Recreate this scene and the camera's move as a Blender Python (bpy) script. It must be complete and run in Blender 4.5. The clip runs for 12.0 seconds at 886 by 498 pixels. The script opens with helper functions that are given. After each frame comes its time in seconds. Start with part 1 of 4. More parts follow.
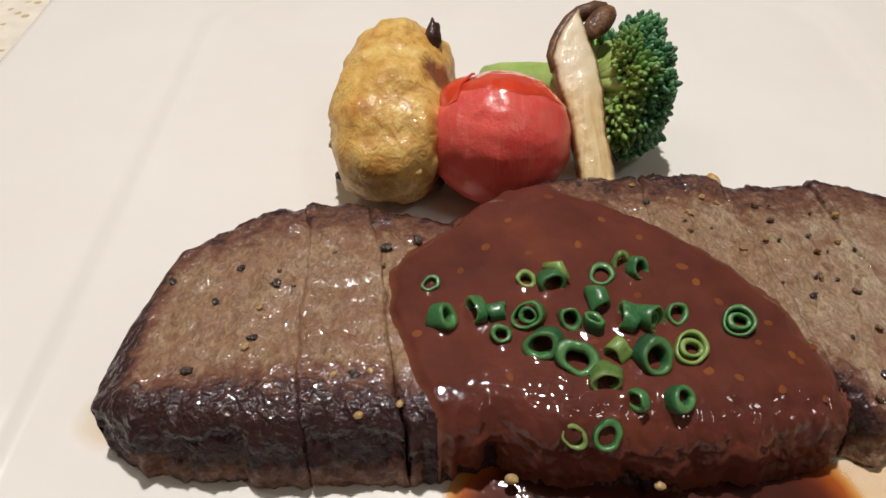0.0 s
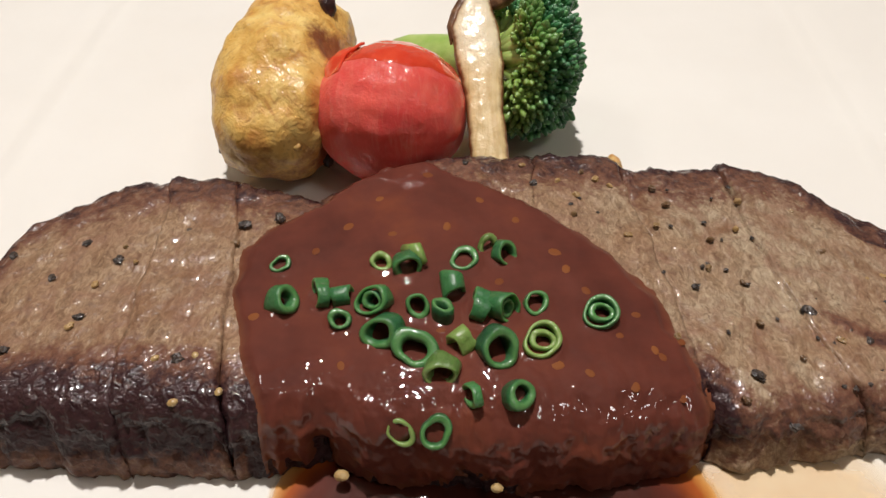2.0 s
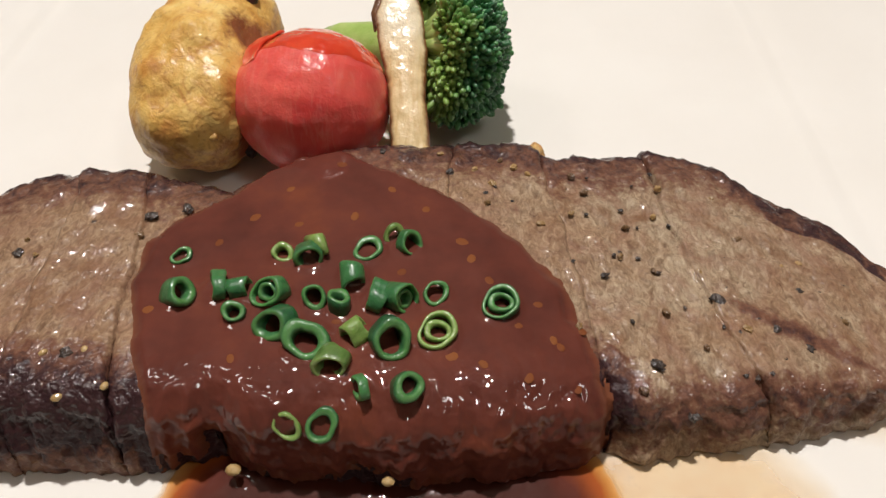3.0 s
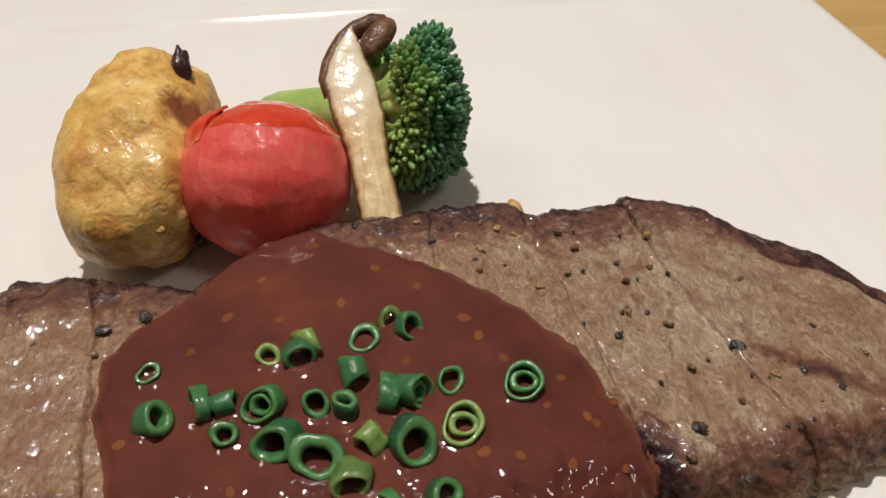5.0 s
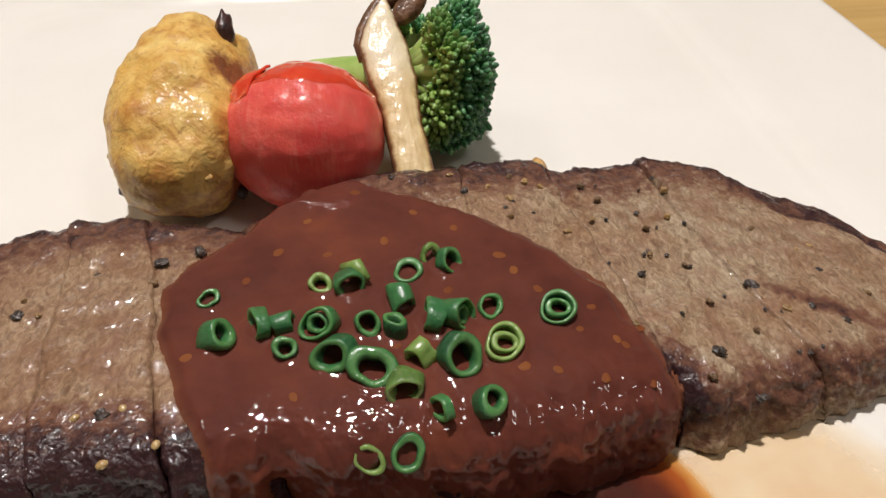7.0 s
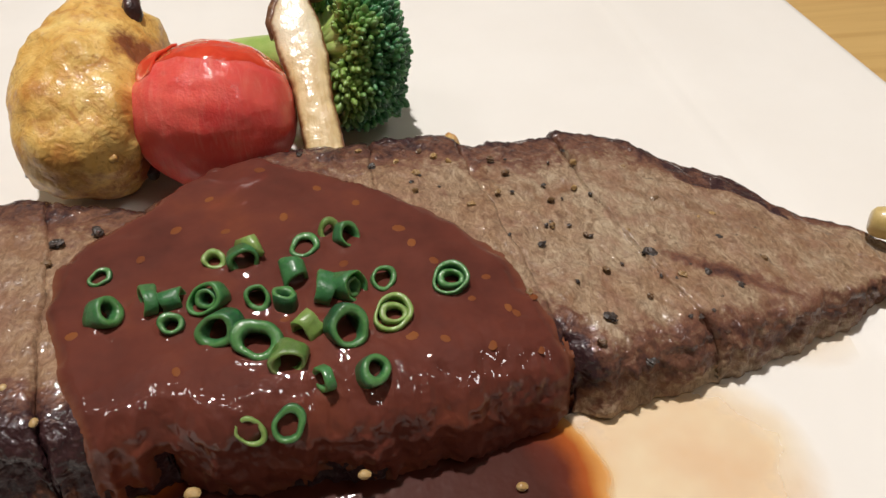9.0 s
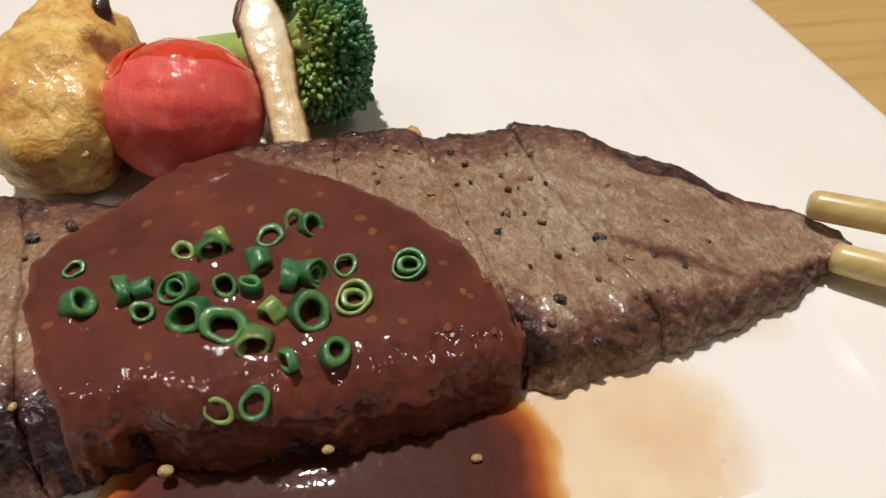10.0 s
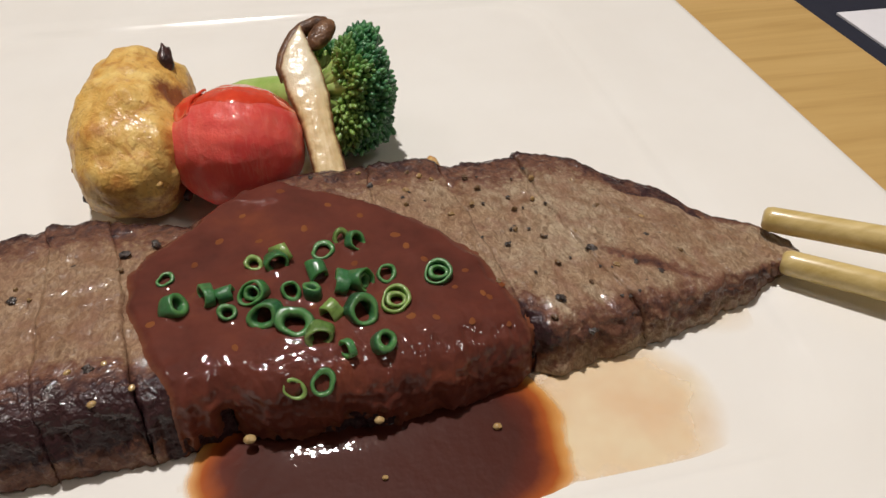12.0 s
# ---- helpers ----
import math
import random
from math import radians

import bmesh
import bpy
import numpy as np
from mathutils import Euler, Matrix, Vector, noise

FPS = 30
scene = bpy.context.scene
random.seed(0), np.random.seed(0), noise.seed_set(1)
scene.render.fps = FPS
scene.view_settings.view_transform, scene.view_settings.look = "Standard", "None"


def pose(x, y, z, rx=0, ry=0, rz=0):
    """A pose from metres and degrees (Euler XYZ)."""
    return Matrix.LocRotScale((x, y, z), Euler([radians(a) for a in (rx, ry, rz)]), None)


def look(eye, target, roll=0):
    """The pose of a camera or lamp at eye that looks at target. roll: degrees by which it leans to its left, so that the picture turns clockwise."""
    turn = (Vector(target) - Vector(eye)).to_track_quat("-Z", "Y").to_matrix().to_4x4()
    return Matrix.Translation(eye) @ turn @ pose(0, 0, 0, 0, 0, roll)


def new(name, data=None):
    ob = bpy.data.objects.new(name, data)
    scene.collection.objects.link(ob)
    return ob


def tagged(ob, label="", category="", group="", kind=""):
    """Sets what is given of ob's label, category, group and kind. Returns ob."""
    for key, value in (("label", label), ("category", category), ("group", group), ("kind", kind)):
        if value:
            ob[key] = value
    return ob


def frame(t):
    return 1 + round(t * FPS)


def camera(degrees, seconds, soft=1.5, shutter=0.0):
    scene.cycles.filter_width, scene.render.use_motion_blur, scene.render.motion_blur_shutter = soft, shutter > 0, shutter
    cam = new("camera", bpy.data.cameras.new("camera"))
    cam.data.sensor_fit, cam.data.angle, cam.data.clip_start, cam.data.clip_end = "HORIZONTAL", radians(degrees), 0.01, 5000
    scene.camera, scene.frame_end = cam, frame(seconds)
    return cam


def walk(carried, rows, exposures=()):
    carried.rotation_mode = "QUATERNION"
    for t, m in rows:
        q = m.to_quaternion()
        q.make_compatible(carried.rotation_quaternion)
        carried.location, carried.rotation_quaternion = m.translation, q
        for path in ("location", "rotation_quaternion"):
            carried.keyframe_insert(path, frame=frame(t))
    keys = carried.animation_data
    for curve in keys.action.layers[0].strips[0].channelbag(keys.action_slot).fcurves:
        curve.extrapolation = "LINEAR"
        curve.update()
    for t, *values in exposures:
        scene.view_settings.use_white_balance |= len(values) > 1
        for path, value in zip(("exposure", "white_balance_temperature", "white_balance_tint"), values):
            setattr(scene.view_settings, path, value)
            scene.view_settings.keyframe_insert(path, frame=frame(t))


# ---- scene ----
cam = camera(63.3, 12.0)
METRES, EYE, TILT, LEAN, TURN = 0.16, 0.103, -45.0, 0.0, 0.0
ROWS = [
    (0.0, 0.0, 0.0, 0.0, 0.0, 0.0, -0.0),
    (0.5, 0.0512, 0.019, 0.0011, 0.85, 0.21, -0.98),
    (1.0, 0.092, 0.0413, -0.0069, 1.11, -0.25, -1.34),
    (1.5, 0.1261, 0.0491, -0.002, 1.25, -0.65, -1.41),
    (2.0, 0.1614, 0.0531, -0.0047, 1.34, -1.07, -1.28),
    (2.5, 0.2037, 0.0549, -0.0058, 1.37, -1.36, -1.15),
    (3.0, 0.2534, 0.0673, -0.006, 1.33, -1.64, -0.85),
    (5.0, 0.175, 0.1307, 0.0234, -5.91, 1.83, 5.72),
    (5.5, 0.1521, 0.0727, -0.0102, -6.33, 2.63, 5.34),
    (6.0, 0.1083, 0.0481, -0.0562, -6.71, 2.52, 5.41),
    (6.5, 0.0595, 0.0687, -0.0424, -6.51, 2.54, 5.27),
    (7.0, 0.1174, 0.0909, -0.0385, -6.91, 2.52, 5.12),
    (9.0, 0.1946, 0.0793, -0.0602, -8.25, 1.4, 6.46),
    (9.5, 0.2115, 0.0782, -0.0593, -8.97, 0.69, 7.08),
    (10.0, 0.2144, 0.0393, -0.0656, -9.37, 0.41, 7.38),
    (10.5, 0.2106, -0.0053, -0.0649, -9.84, 0.42, 7.64),
    (11.0, 0.206, -0.0256, -0.0706, -10.29, 0.69, 7.78),
    (11.5, 0.1973, -0.0612, -0.0709, -10.47, 1.07, 7.97),
    (12.0, 0.1473, -0.107, -0.068, -10.45, 1.55, 8.2),
]
PATH = [(t, pose(0, 0, EYE, TILT, LEAN, TURN) @ pose(METRES * x, METRES * y, METRES * z, 90 + pitch, roll, yaw)) for t, x, y, z, yaw, pitch, roll in ROWS]
PATH += [(3.2, look((0.043, 0.006, 0.096), (0.020, 1.370, -1.367), 0.2)), (4.8, look((0.037, 0.014, 0.093), (0.241, 1.456, -1.278), 0.3)), (7.2, look((0.019, 0.003, 0.089), (0.279, 1.458, -1.259), 2.0)), (8.8, look((0.031, 0.002, 0.088), (0.301, 1.437, -1.279), 0.9))]
PATH.sort(key=lambda row: row[0])
walk(cam, PATH, [(0.0, -0.2), (0.5, -0.18), (1.0, -0.1), (1.5, 0.0), (3.2, 0.0), (4.8, -0.2), (5.5, -0.2), (6.0, -0.1), (6.5, 0.0), (9.0, 0.0), (10.0, -0.05), (11.0, -0.08), (12.0, -0.2)])

# ---- world and light ----
world = bpy.data.worlds.new("room_air")
scene.world = world
world.use_nodes = True
world.node_tree.nodes["Background"].inputs[0].default_value = (1.0, 0.9, 0.76, 1)
world.node_tree.nodes["Background"].inputs[1].default_value = 0.015

CEIL = 1.62


def key_or_fill(x, y, watts, size):
    """A disk lamp just under the ceiling, out of view: the key or an added fill."""
    lamp = bpy.data.lights.new("key_or_fill_lamp", "AREA")
    lamp.shape, lamp.size, lamp.energy, lamp.color = "DISK", size, watts, (0.975, 0.92, 0.88)
    ob = new("key_or_fill_lamp", lamp)
    ob.matrix_world = look((x, y, CEIL - 0.012), (x * 0.2, y * 0.2 + 0.08, 0))
    return ob


# key light, high and a little beyond the plate
key_or_fill(-0.07, 0.52, 29.0, 0.07)
# two invented fill lights, added to lift the near faces and shadows
key_or_fill(0.85, -0.35, 5.0, 0.3)
key_or_fill(-0.9, 0.45, 4.5, 0.3)

MM = 0.001
TABLE_Z = -10.0


# ---- materials ----
def smooth(a, b, v):
    v = np.clip((np.asarray(v, float) - a) / (b - a), 0, 1)
    return v * v * (3 - 2 * v)


class Mat:
    """A small builder for node materials; coordinates are object space in millimetres."""

    def __init__(self, name, rough=0.5, metal=0.0, coat=0.0, coat_rough=0.1, spec=0.5, sss=0.0, sss_col=None):
        self.m = bpy.data.materials.new(name)
        self.m.use_nodes = True
        self.t = self.m.node_tree
        self.b = self.t.nodes["Principled BSDF"]
        self.set(self.b, "Roughness", rough), self.set(self.b, "Metallic", metal)
        self.set(self.b, "Coat Weight", coat), self.set(self.b, "Coat Roughness", coat_rough)
        self.set(self.b, "Specular IOR Level", spec)
        if sss:
            self.set(self.b, "Subsurface Weight", sss)
            self.set(self.b, "Subsurface Radius", sss_col or (1, 0.4, 0.2))
            self.set(self.b, "Subsurface Scale", 0.002)
        co = self.t.nodes.new("ShaderNodeNewGeometry")
        sc = self.t.nodes.new("ShaderNodeVectorMath")
        sc.operation = "SCALE"
        sc.inputs["Scale"].default_value = 1000
        self.t.links.new(co.outputs["Position"], sc.inputs[0])
        self.co = sc.outputs[0]

    def set(self, node, key, v):
        node.inputs[key].default_value = v

    def link(self, a, b):
        self.t.links.new(a, b)

    def scaled(self, x, y, z):
        n = self.t.nodes.new("ShaderNodeVectorMath")
        n.operation = "MULTIPLY"
        n.inputs[1].default_value = (x, y, z)
        self.link(self.co, n.inputs[0])
        return n.outputs[0]

    def noise(self, scale, detail=4.0, rough=0.55, co=None, distort=0.0):
        n = self.t.nodes.new("ShaderNodeTexNoise")
        n.inputs["Scale"].default_value, n.inputs["Detail"].default_value = scale, detail
        n.inputs["Roughness"].default_value, n.inputs["Distortion"].default_value = rough, distort
        self.link(co or self.co, n.inputs["Vector"])
        return n.outputs["Fac"]

    def voronoi(self, scale, co=None, feature="F1", rand=1.0):
        n = self.t.nodes.new("ShaderNodeTexVoronoi")
        n.feature = feature
        n.inputs["Scale"].default_value, n.inputs["Randomness"].default_value = scale, rand
        self.link(co or self.co, n.inputs["Vector"])
        return n.outputs["Distance"]

    def ramp(self, fac, stops):
        n = self.t.nodes.new("ShaderNodeValToRGB")
        while len(n.color_ramp.elements) < len(stops):
            n.color_ramp.elements.new(0.5)
        for e, (p, c) in zip(n.color_ramp.elements, stops):
            e.position = p
            e.color = (*c, 1) if isinstance(c, tuple) else (c, c, c, 1)
        self.link(fac, n.inputs[0])
        return n.outputs[0]

    def mix(self, fac, a, b, mode="MIX"):
        n = self.t.nodes.new("ShaderNodeMix")
        n.data_type, n.blend_type = "RGBA", mode
        for key, v in ((0, fac), (6, a), (7, b)):
            if isinstance(v, bpy.types.NodeSocket):
                self.link(v, n.inputs[key])
            else:
                n.inputs[key].default_value = (*v, 1) if isinstance(v, tuple) else v
        return n.outputs[2]

    def math(self, op, a, b=0.0):
        n = self.t.nodes.new("ShaderNodeMath")
        n.operation = op
        for k, v in enumerate((a, b)):
            if isinstance(v, bpy.types.NodeSocket):
                self.link(v, n.inputs[k])
            else:
                n.inputs[k].default_value = v
        return n.outputs[0]

    def attr(self, name):
        n = self.t.nodes.new("ShaderNodeAttribute")
        n.attribute_name = name
        return n.outputs["Fac"]

    def rand(self):
        return self.t.nodes.new("ShaderNodeObjectInfo").outputs["Random"]

    def island(self):
        return self.t.nodes.new("ShaderNodeNewGeometry").outputs["Random Per Island"]

    def color(self, s):
        if isinstance(s, tuple):
            self.b.inputs["Base Color"].default_value = (*s, 1)
        else:
            self.link(s, self.b.inputs["Base Color"])
        return self

    def rough(self, s):
        self.link(s, self.b.inputs["Roughness"])
        return self

    def bump(self, *layers):
        """Layers of (height socket, distance in mm)."""
        prev = None
        for h, mm in layers:
            n = self.t.nodes.new("ShaderNodeBump")
            n.inputs["Strength"].default_value, n.inputs["Distance"].default_value = 1.0, mm * MM
            self.link(h, n.inputs["Height"])
            if prev:
                self.link(prev, n.inputs["Normal"])
            prev = n.outputs["Normal"]
        self.link(prev, self.b.inputs["Normal"])
        if self.b.inputs["Coat Weight"].default_value:
            self.link(prev, self.b.inputs["Coat Normal"])
        return self

    def see_through(self, fac):
        """Mixes the surface with clear transparency; fac 1 is solid."""
        out = self.t.nodes["Material Output"]
        tr = self.t.nodes.new("ShaderNodeBsdfTransparent")
        mx = self.t.nodes.new("ShaderNodeMixShader")
        self.link(fac, mx.inputs[0])
        self.link(tr.outputs[0], mx.inputs[1])
        self.link(self.b.outputs[0], mx.inputs[2])
        self.link(mx.outputs[0], out.inputs["Surface"])
        return self


def mat_plain(name, col, rough=0.5, vary=0.06, scale=0.3, **kw):
    k = Mat(name, rough, **kw)
    lo = tuple(c * (1 - vary) for c in col)
    k.color(k.ramp(k.noise(scale), [(0.3, lo), (0.7, col)]))
    return k


# seared beef: fine fibres, pale and pink drifts, juices and a dark seared rim
k = Mat("seared_beef", 0.5, coat=0.9, coat_rough=0.06, spec=0.2)
fib = k.noise(0.9, 7, 0.68, k.scaled(1.0, 0.55, 0.8), 1.2)
drift = k.noise(0.075, 5, 0.6, None, 1.2)
base = k.ramp(fib, [(0.32, (0.125, 0.060, 0.033)), (0.5, (0.260, 0.152, 0.086)), (0.70, (0.410, 0.275, 0.165))])
light = k.ramp(fib, [(0.32, (0.165, 0.108, 0.066)), (0.5, (0.330, 0.245, 0.160)), (0.70, (0.500, 0.400, 0.280))])
base = k.mix(k.math("MULTIPLY", k.attr("pale"), k.ramp(drift, [(0.34, 0.25), (0.6, 1.0)])), base, light)
pink = k.ramp(k.noise(0.11, 5, 0.65, None, 1.0), [(0.46, 0.0), (0.64, 0.65)])
base = k.mix(pink, base, k.mix(fib, (0.125, 0.050, 0.032), (0.34, 0.185, 0.120)))
vein = k.ramp(k.noise(0.30, 6, 0.65, k.scaled(1.0, 0.42, 1.0), 2.2), [(0.58, 0.0), (0.74, 0.5)])
base = k.mix(vein, base, (0.45, 0.35, 0.25))
sear = k.ramp(k.noise(0.10, 5, 0.62, k.scaled(1.0, 0.7, 1.0), 1.4), [(0.50, 0.0), (0.66, 0.8)])
base = k.mix(sear, base, k.mix(fib, (0.095, 0.040, 0.022), (0.300, 0.155, 0.078)))
pit = k.ramp(k.noise(1.5, 3, 0.6, k.scaled(1.0, 0.7, 1.0), 0.8), [(0.62, 0.0), (0.74, 0.65)])
base = k.mix(pit, base, (0.085, 0.040, 0.028))
edge = k.math("ADD", k.attr("crust"), k.math("ADD", k.math("MULTIPLY", k.math("SUBTRACT", k.noise(0.17, 5, 0.65, None, 0.8), 0.5), 1.1), k.math("MULTIPLY", k.math("SUBTRACT", k.noise(0.8, 5, 0.65), 0.5), 0.8)))
brown = k.mix(k.noise(0.7, 4), (0.085, 0.031, 0.024), (0.200, 0.088, 0.050))
crust = k.mix(k.noise(0.5, 4), (0.008, 0.004, 0.007), (0.058, 0.020, 0.020))
base = k.mix(k.ramp(edge, [(0.16, 0.0), (0.40, 0.95)]), base, brown)
k.color(k.mix(k.ramp(edge, [(0.42, 0.0), (0.72, 1.0)]), base, crust))
k.link(k.attr('wet'), k.b.inputs['Coat Weight'])
k.rough(k.ramp(k.noise(0.5, 3), [(0.35, 0.34), (0.65, 0.62)]))
k.bump((k.noise(0.45, 2, 0.5, k.scaled(1.0, 0.7, 1.0), 0.8), 0.28), (k.noise(1.25, 1, 0.5, None, 0.5), 0.15), (k.math("MULTIPLY", k.noise(0.8, 1, 0.5, None, 0.4), k.attr("crust")), 0.5))
M_BEEF = k.m

# glossy brown gravy with darker and redder drifts
k = Mat("brown_gravy", 0.65, coat=0.9, coat_rough=0.035, spec=0.1)
g = k.ramp(k.noise(0.09, 4, 0.6), [(0.3, (0.082, 0.0200, 0.0135)), (0.55, (0.120, 0.0300, 0.0190)), (0.75, (0.160, 0.0410, 0.0200))])
thin = k.attr("depth")
g = k.mix(k.ramp(thin, [(0.0, 1.0), (0.2, 0.0)]), g, (0.17, 0.055, 0.026))
k.color(g)
k.link(k.ramp(k.attr("flank"), [(0.0, 0.9), (1.0, 0.25)]), k.b.inputs["Coat Weight"])
rip = k.attr("ripple")
k.bump((k.math("MULTIPLY", k.noise(0.30, 1, 0.5), rip), 0.34), (k.math("MULTIPLY", k.noise(0.62, 1, 0.5), rip), 0.24), (k.noise(0.5, 1, 0.5), 0.04))
M_GRAVY = k.m

k = Mat("gravy_pool", 0.5, coat=0.9, coat_rough=0.035, spec=0.1)
d = k.math("ADD", k.attr("depth"), k.math("MULTIPLY", k.math("SUBTRACT", k.noise(0.2, 4), 0.5), 0.12))
k.color(k.ramp(d, [(0.0, (0.90, 0.62, 0.26)), (0.13, (0.74, 0.33, 0.06)), (0.33, (0.34, 0.075, 0.012)), (0.62, (0.095, 0.015, 0.006)), (0.9, (0.055, 0.011, 0.006))]))
k.see_through(k.ramp(d, [(0.0, 0.0), (0.13, 0.65), (0.34, 1.0)]))
k.bump((k.noise(0.3, 2, 0.5), 0.12), (k.noise(0.9, 1, 0.5), 0.035))
M_POOL = k.m

k = Mat("meat_juice", 0.1, coat=0.3, coat_rough=0.05)
d = k.math("MULTIPLY", k.attr("depth"), k.math("ADD", k.math("MULTIPLY", k.noise(0.13, 4), 1.6), 0.2))
k.color(k.ramp(k.noise(0.06, 3), [(0.35, (0.92, 0.70, 0.38)), (0.65, (0.84, 0.52, 0.22))]))
k.see_through(k.ramp(d, [(0.02, 0.0), (0.8, 0.48)]))
M_JUICE = k.m

k = Mat("white_porcelain", 0.14, coat=0.25, coat_rough=0.04, spec=0.5)
k.color(k.ramp(k.noise(0.02, 5), [(0.35, (0.80, 0.775, 0.725)), (0.65, (0.835, 0.815, 0.77))]))
k.rough(k.ramp(k.noise(0.05, 5), [(0.3, 0.12), (0.7, 0.22)]))
k.bump((k.noise(0.045, 2), 0.10))
M_PLATE = k.m

k = Mat("pale_wood", 0.42, coat=0.15, coat_rough=0.25)
gr = k.noise(0.10, 6, 0.6, k.scaled(0.06, 1.0, 1.0), 1.2)
k.color(k.ramp(gr, [(0.25, (0.43, 0.265, 0.085)), (0.5, (0.52, 0.335, 0.12)), (0.8, (0.58, 0.39, 0.15))]))
k.bump((gr, 0.06))
M_WOOD = k.m

k = Mat("gold_flecked_paper", 0.8)
fl = k.ramp(k.math("ADD", k.voronoi(0.16), k.math("MULTIPLY", k.noise(0.35, 4), 0.5)), [(0.40, 1.0), (0.47, 0.0)])
pap = k.ramp(k.noise(0.12, 5), [(0.3, (0.66, 0.60, 0.50)), (0.7, (0.80, 0.755, 0.66))])
k.color(k.mix(fl, pap, (0.50, 0.40, 0.20)))
k.bump((k.noise(0.4, 5), 0.12))
M_PAPER = k.m

# roasted potato
k = Mat("roasted_potato", 0.5, coat=0.28, coat_rough=0.11, spec=0.3)
p = k.ramp(k.noise(0.16, 5, 0.62), [(0.28, (0.52, 0.235, 0.048)), (0.45, (0.68, 0.400, 0.100)), (0.68, (0.80, 0.580, 0.200))])
brown = k.ramp(k.noise(0.22, 5, 0.7, None, 0.8), [(0.50, 0.0), (0.66, 0.7)])
p = k.mix(brown, p, (0.42, 0.170, 0.042))
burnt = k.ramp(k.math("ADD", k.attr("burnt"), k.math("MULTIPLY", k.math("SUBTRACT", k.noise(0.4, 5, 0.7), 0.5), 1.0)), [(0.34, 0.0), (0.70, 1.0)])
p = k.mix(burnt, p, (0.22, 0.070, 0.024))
fleck = k.ramp(k.noise(0.75, 3, 0.6), [(0.58, 0.0), (0.72, 0.6)])
p = k.mix(fleck, p, (0.33, 0.15, 0.035))
k.color(p)
k.rough(k.ramp(k.noise(0.5, 3), [(0.3, 0.35), (0.7, 0.65)]))
k.bump((k.noise(0.34, 3, 0.5, None, 0.8), 0.5), (k.noise(1.4, 1, 0.5), 0.10))
M_POTATO = k.m
k = Mat("charred_skin", 0.4, coat=0.5, coat_rough=0.2)
k.color(k.ramp(k.noise(0.7, 4), [(0.3, (0.012, 0.006, 0.008)), (0.7, (0.07, 0.022, 0.018))]))
k.bump((k.noise(0.9, 2), 0.4))
M_CHAR = k.m

# tomato: peeled flesh with pale veins, and the glossy skin left on top
k = Mat("peeled_tomato", 0.34, coat=0.3, coat_rough=0.07, spec=0.15, sss=0.5, sss_col=(1.0, 0.25, 0.15))
v1 = k.ramp(k.noise(0.5, 4, 0.6, k.scaled(1.7, 0.32, 0.32), 1.0), [(0.50, 0.0), (0.64, 0.5)])
v2 = k.ramp(k.noise(0.10, 3), [(0.4, 0.25), (0.7, 1.0)])
t0 = k.ramp(k.noise(0.12, 3), [(0.3, (0.66, 0.070, 0.064)), (0.7, (0.80, 0.140, 0.110))])
k.color(k.mix(k.math("MULTIPLY", v1, v2), t0, (0.78, 0.26, 0.20)))
k.bump((k.noise(0.35, 3), 0.22), (k.noise(1.6, 2), 0.09))
M_FLESH = k.m
k = Mat("tomato_skin", 0.16, coat=0.8, coat_rough=0.06, sss=0.08, sss_col=(1.0, 0.2, 0.1))
k.color(k.ramp(k.noise(0.2, 4), [(0.3, (0.62, 0.046, 0.020)), (0.7, (0.74, 0.085, 0.034))]))
k.bump((k.noise(0.3, 2), 0.30), (k.noise(1.0, 1.5), 0.05))
M_SKIN = k.m

# broccoli
k = Mat("broccoli_bud", 0.42, coat=0.25, coat_rough=0.2)
bud = k.ramp(k.math("FRACT", k.math("ADD", k.island(), k.rand())), [(0.0, (0.016, 0.090, 0.038)), (0.55, (0.042, 0.190, 0.065)), (1.0, (0.105, 0.32, 0.10))])
bud = k.mix(k.ramp(k.noise(1.6, 3), [(0.45, 0.0), (0.75, 0.5)]), bud, (0.08, 0.22, 0.06))
k.color(k.mix(k.ramp(k.attr("young"), [(0.0, 0.0), (1.0, 0.85)]), bud, (0.26, 0.40, 0.07)))
k.bump((k.noise(2.2, 3), 0.15))
M_BUD = k.m
k = Mat("broccoli_stalk", 0.38, coat=0.3, coat_rough=0.2, sss=0.15, sss_col=(0.5, 1.0, 0.2))
k.color(k.ramp(k.noise(0.22, 4), [(0.3, (0.30, 0.46, 0.10)), (0.7, (0.47, 0.60, 0.20))]))
k.bump((k.noise(0.8, 3), 0.12))
M_STALK = k.m

# grilled mushroom
k = Mat("mushroom_cut", 0.5, coat=0.4, coat_rough=0.09, sss=0.1, sss_col=(1.0, 0.7, 0.4))
fibre = k.noise(0.4, 5, 0.6, k.scaled(1.8, 0.25, 0.25), 0.4)
c = k.ramp(fibre, [(0.3, (0.55, 0.37, 0.15)), (0.6, (0.72, 0.56, 0.30))])
c = k.mix(k.ramp(k.attr("cap"), [(0.0, 0.0), (1.0, 0.85)]), c, (0.76, 0.66, 0.47))
sear = k.ramp(k.math("ADD", k.attr("sear"), k.math("MULTIPLY", k.math("SUBTRACT", k.noise(0.6, 5, 0.7), 0.5), 0.7)), [(0.32, 0.0), (0.75, 1.0)])
k.color(k.mix(sear, c, (0.20, 0.075, 0.022)))
k.bump((k.noise(0.9, 2, 0.5, k.scaled(1.4, 0.7, 0.7)), 0.08), (k.noise(1.8, 1), 0.06))
M_SHROOM = k.m
k = Mat("mushroom_skin", 0.5, coat=0.15, coat_rough=0.2, spec=0.3)
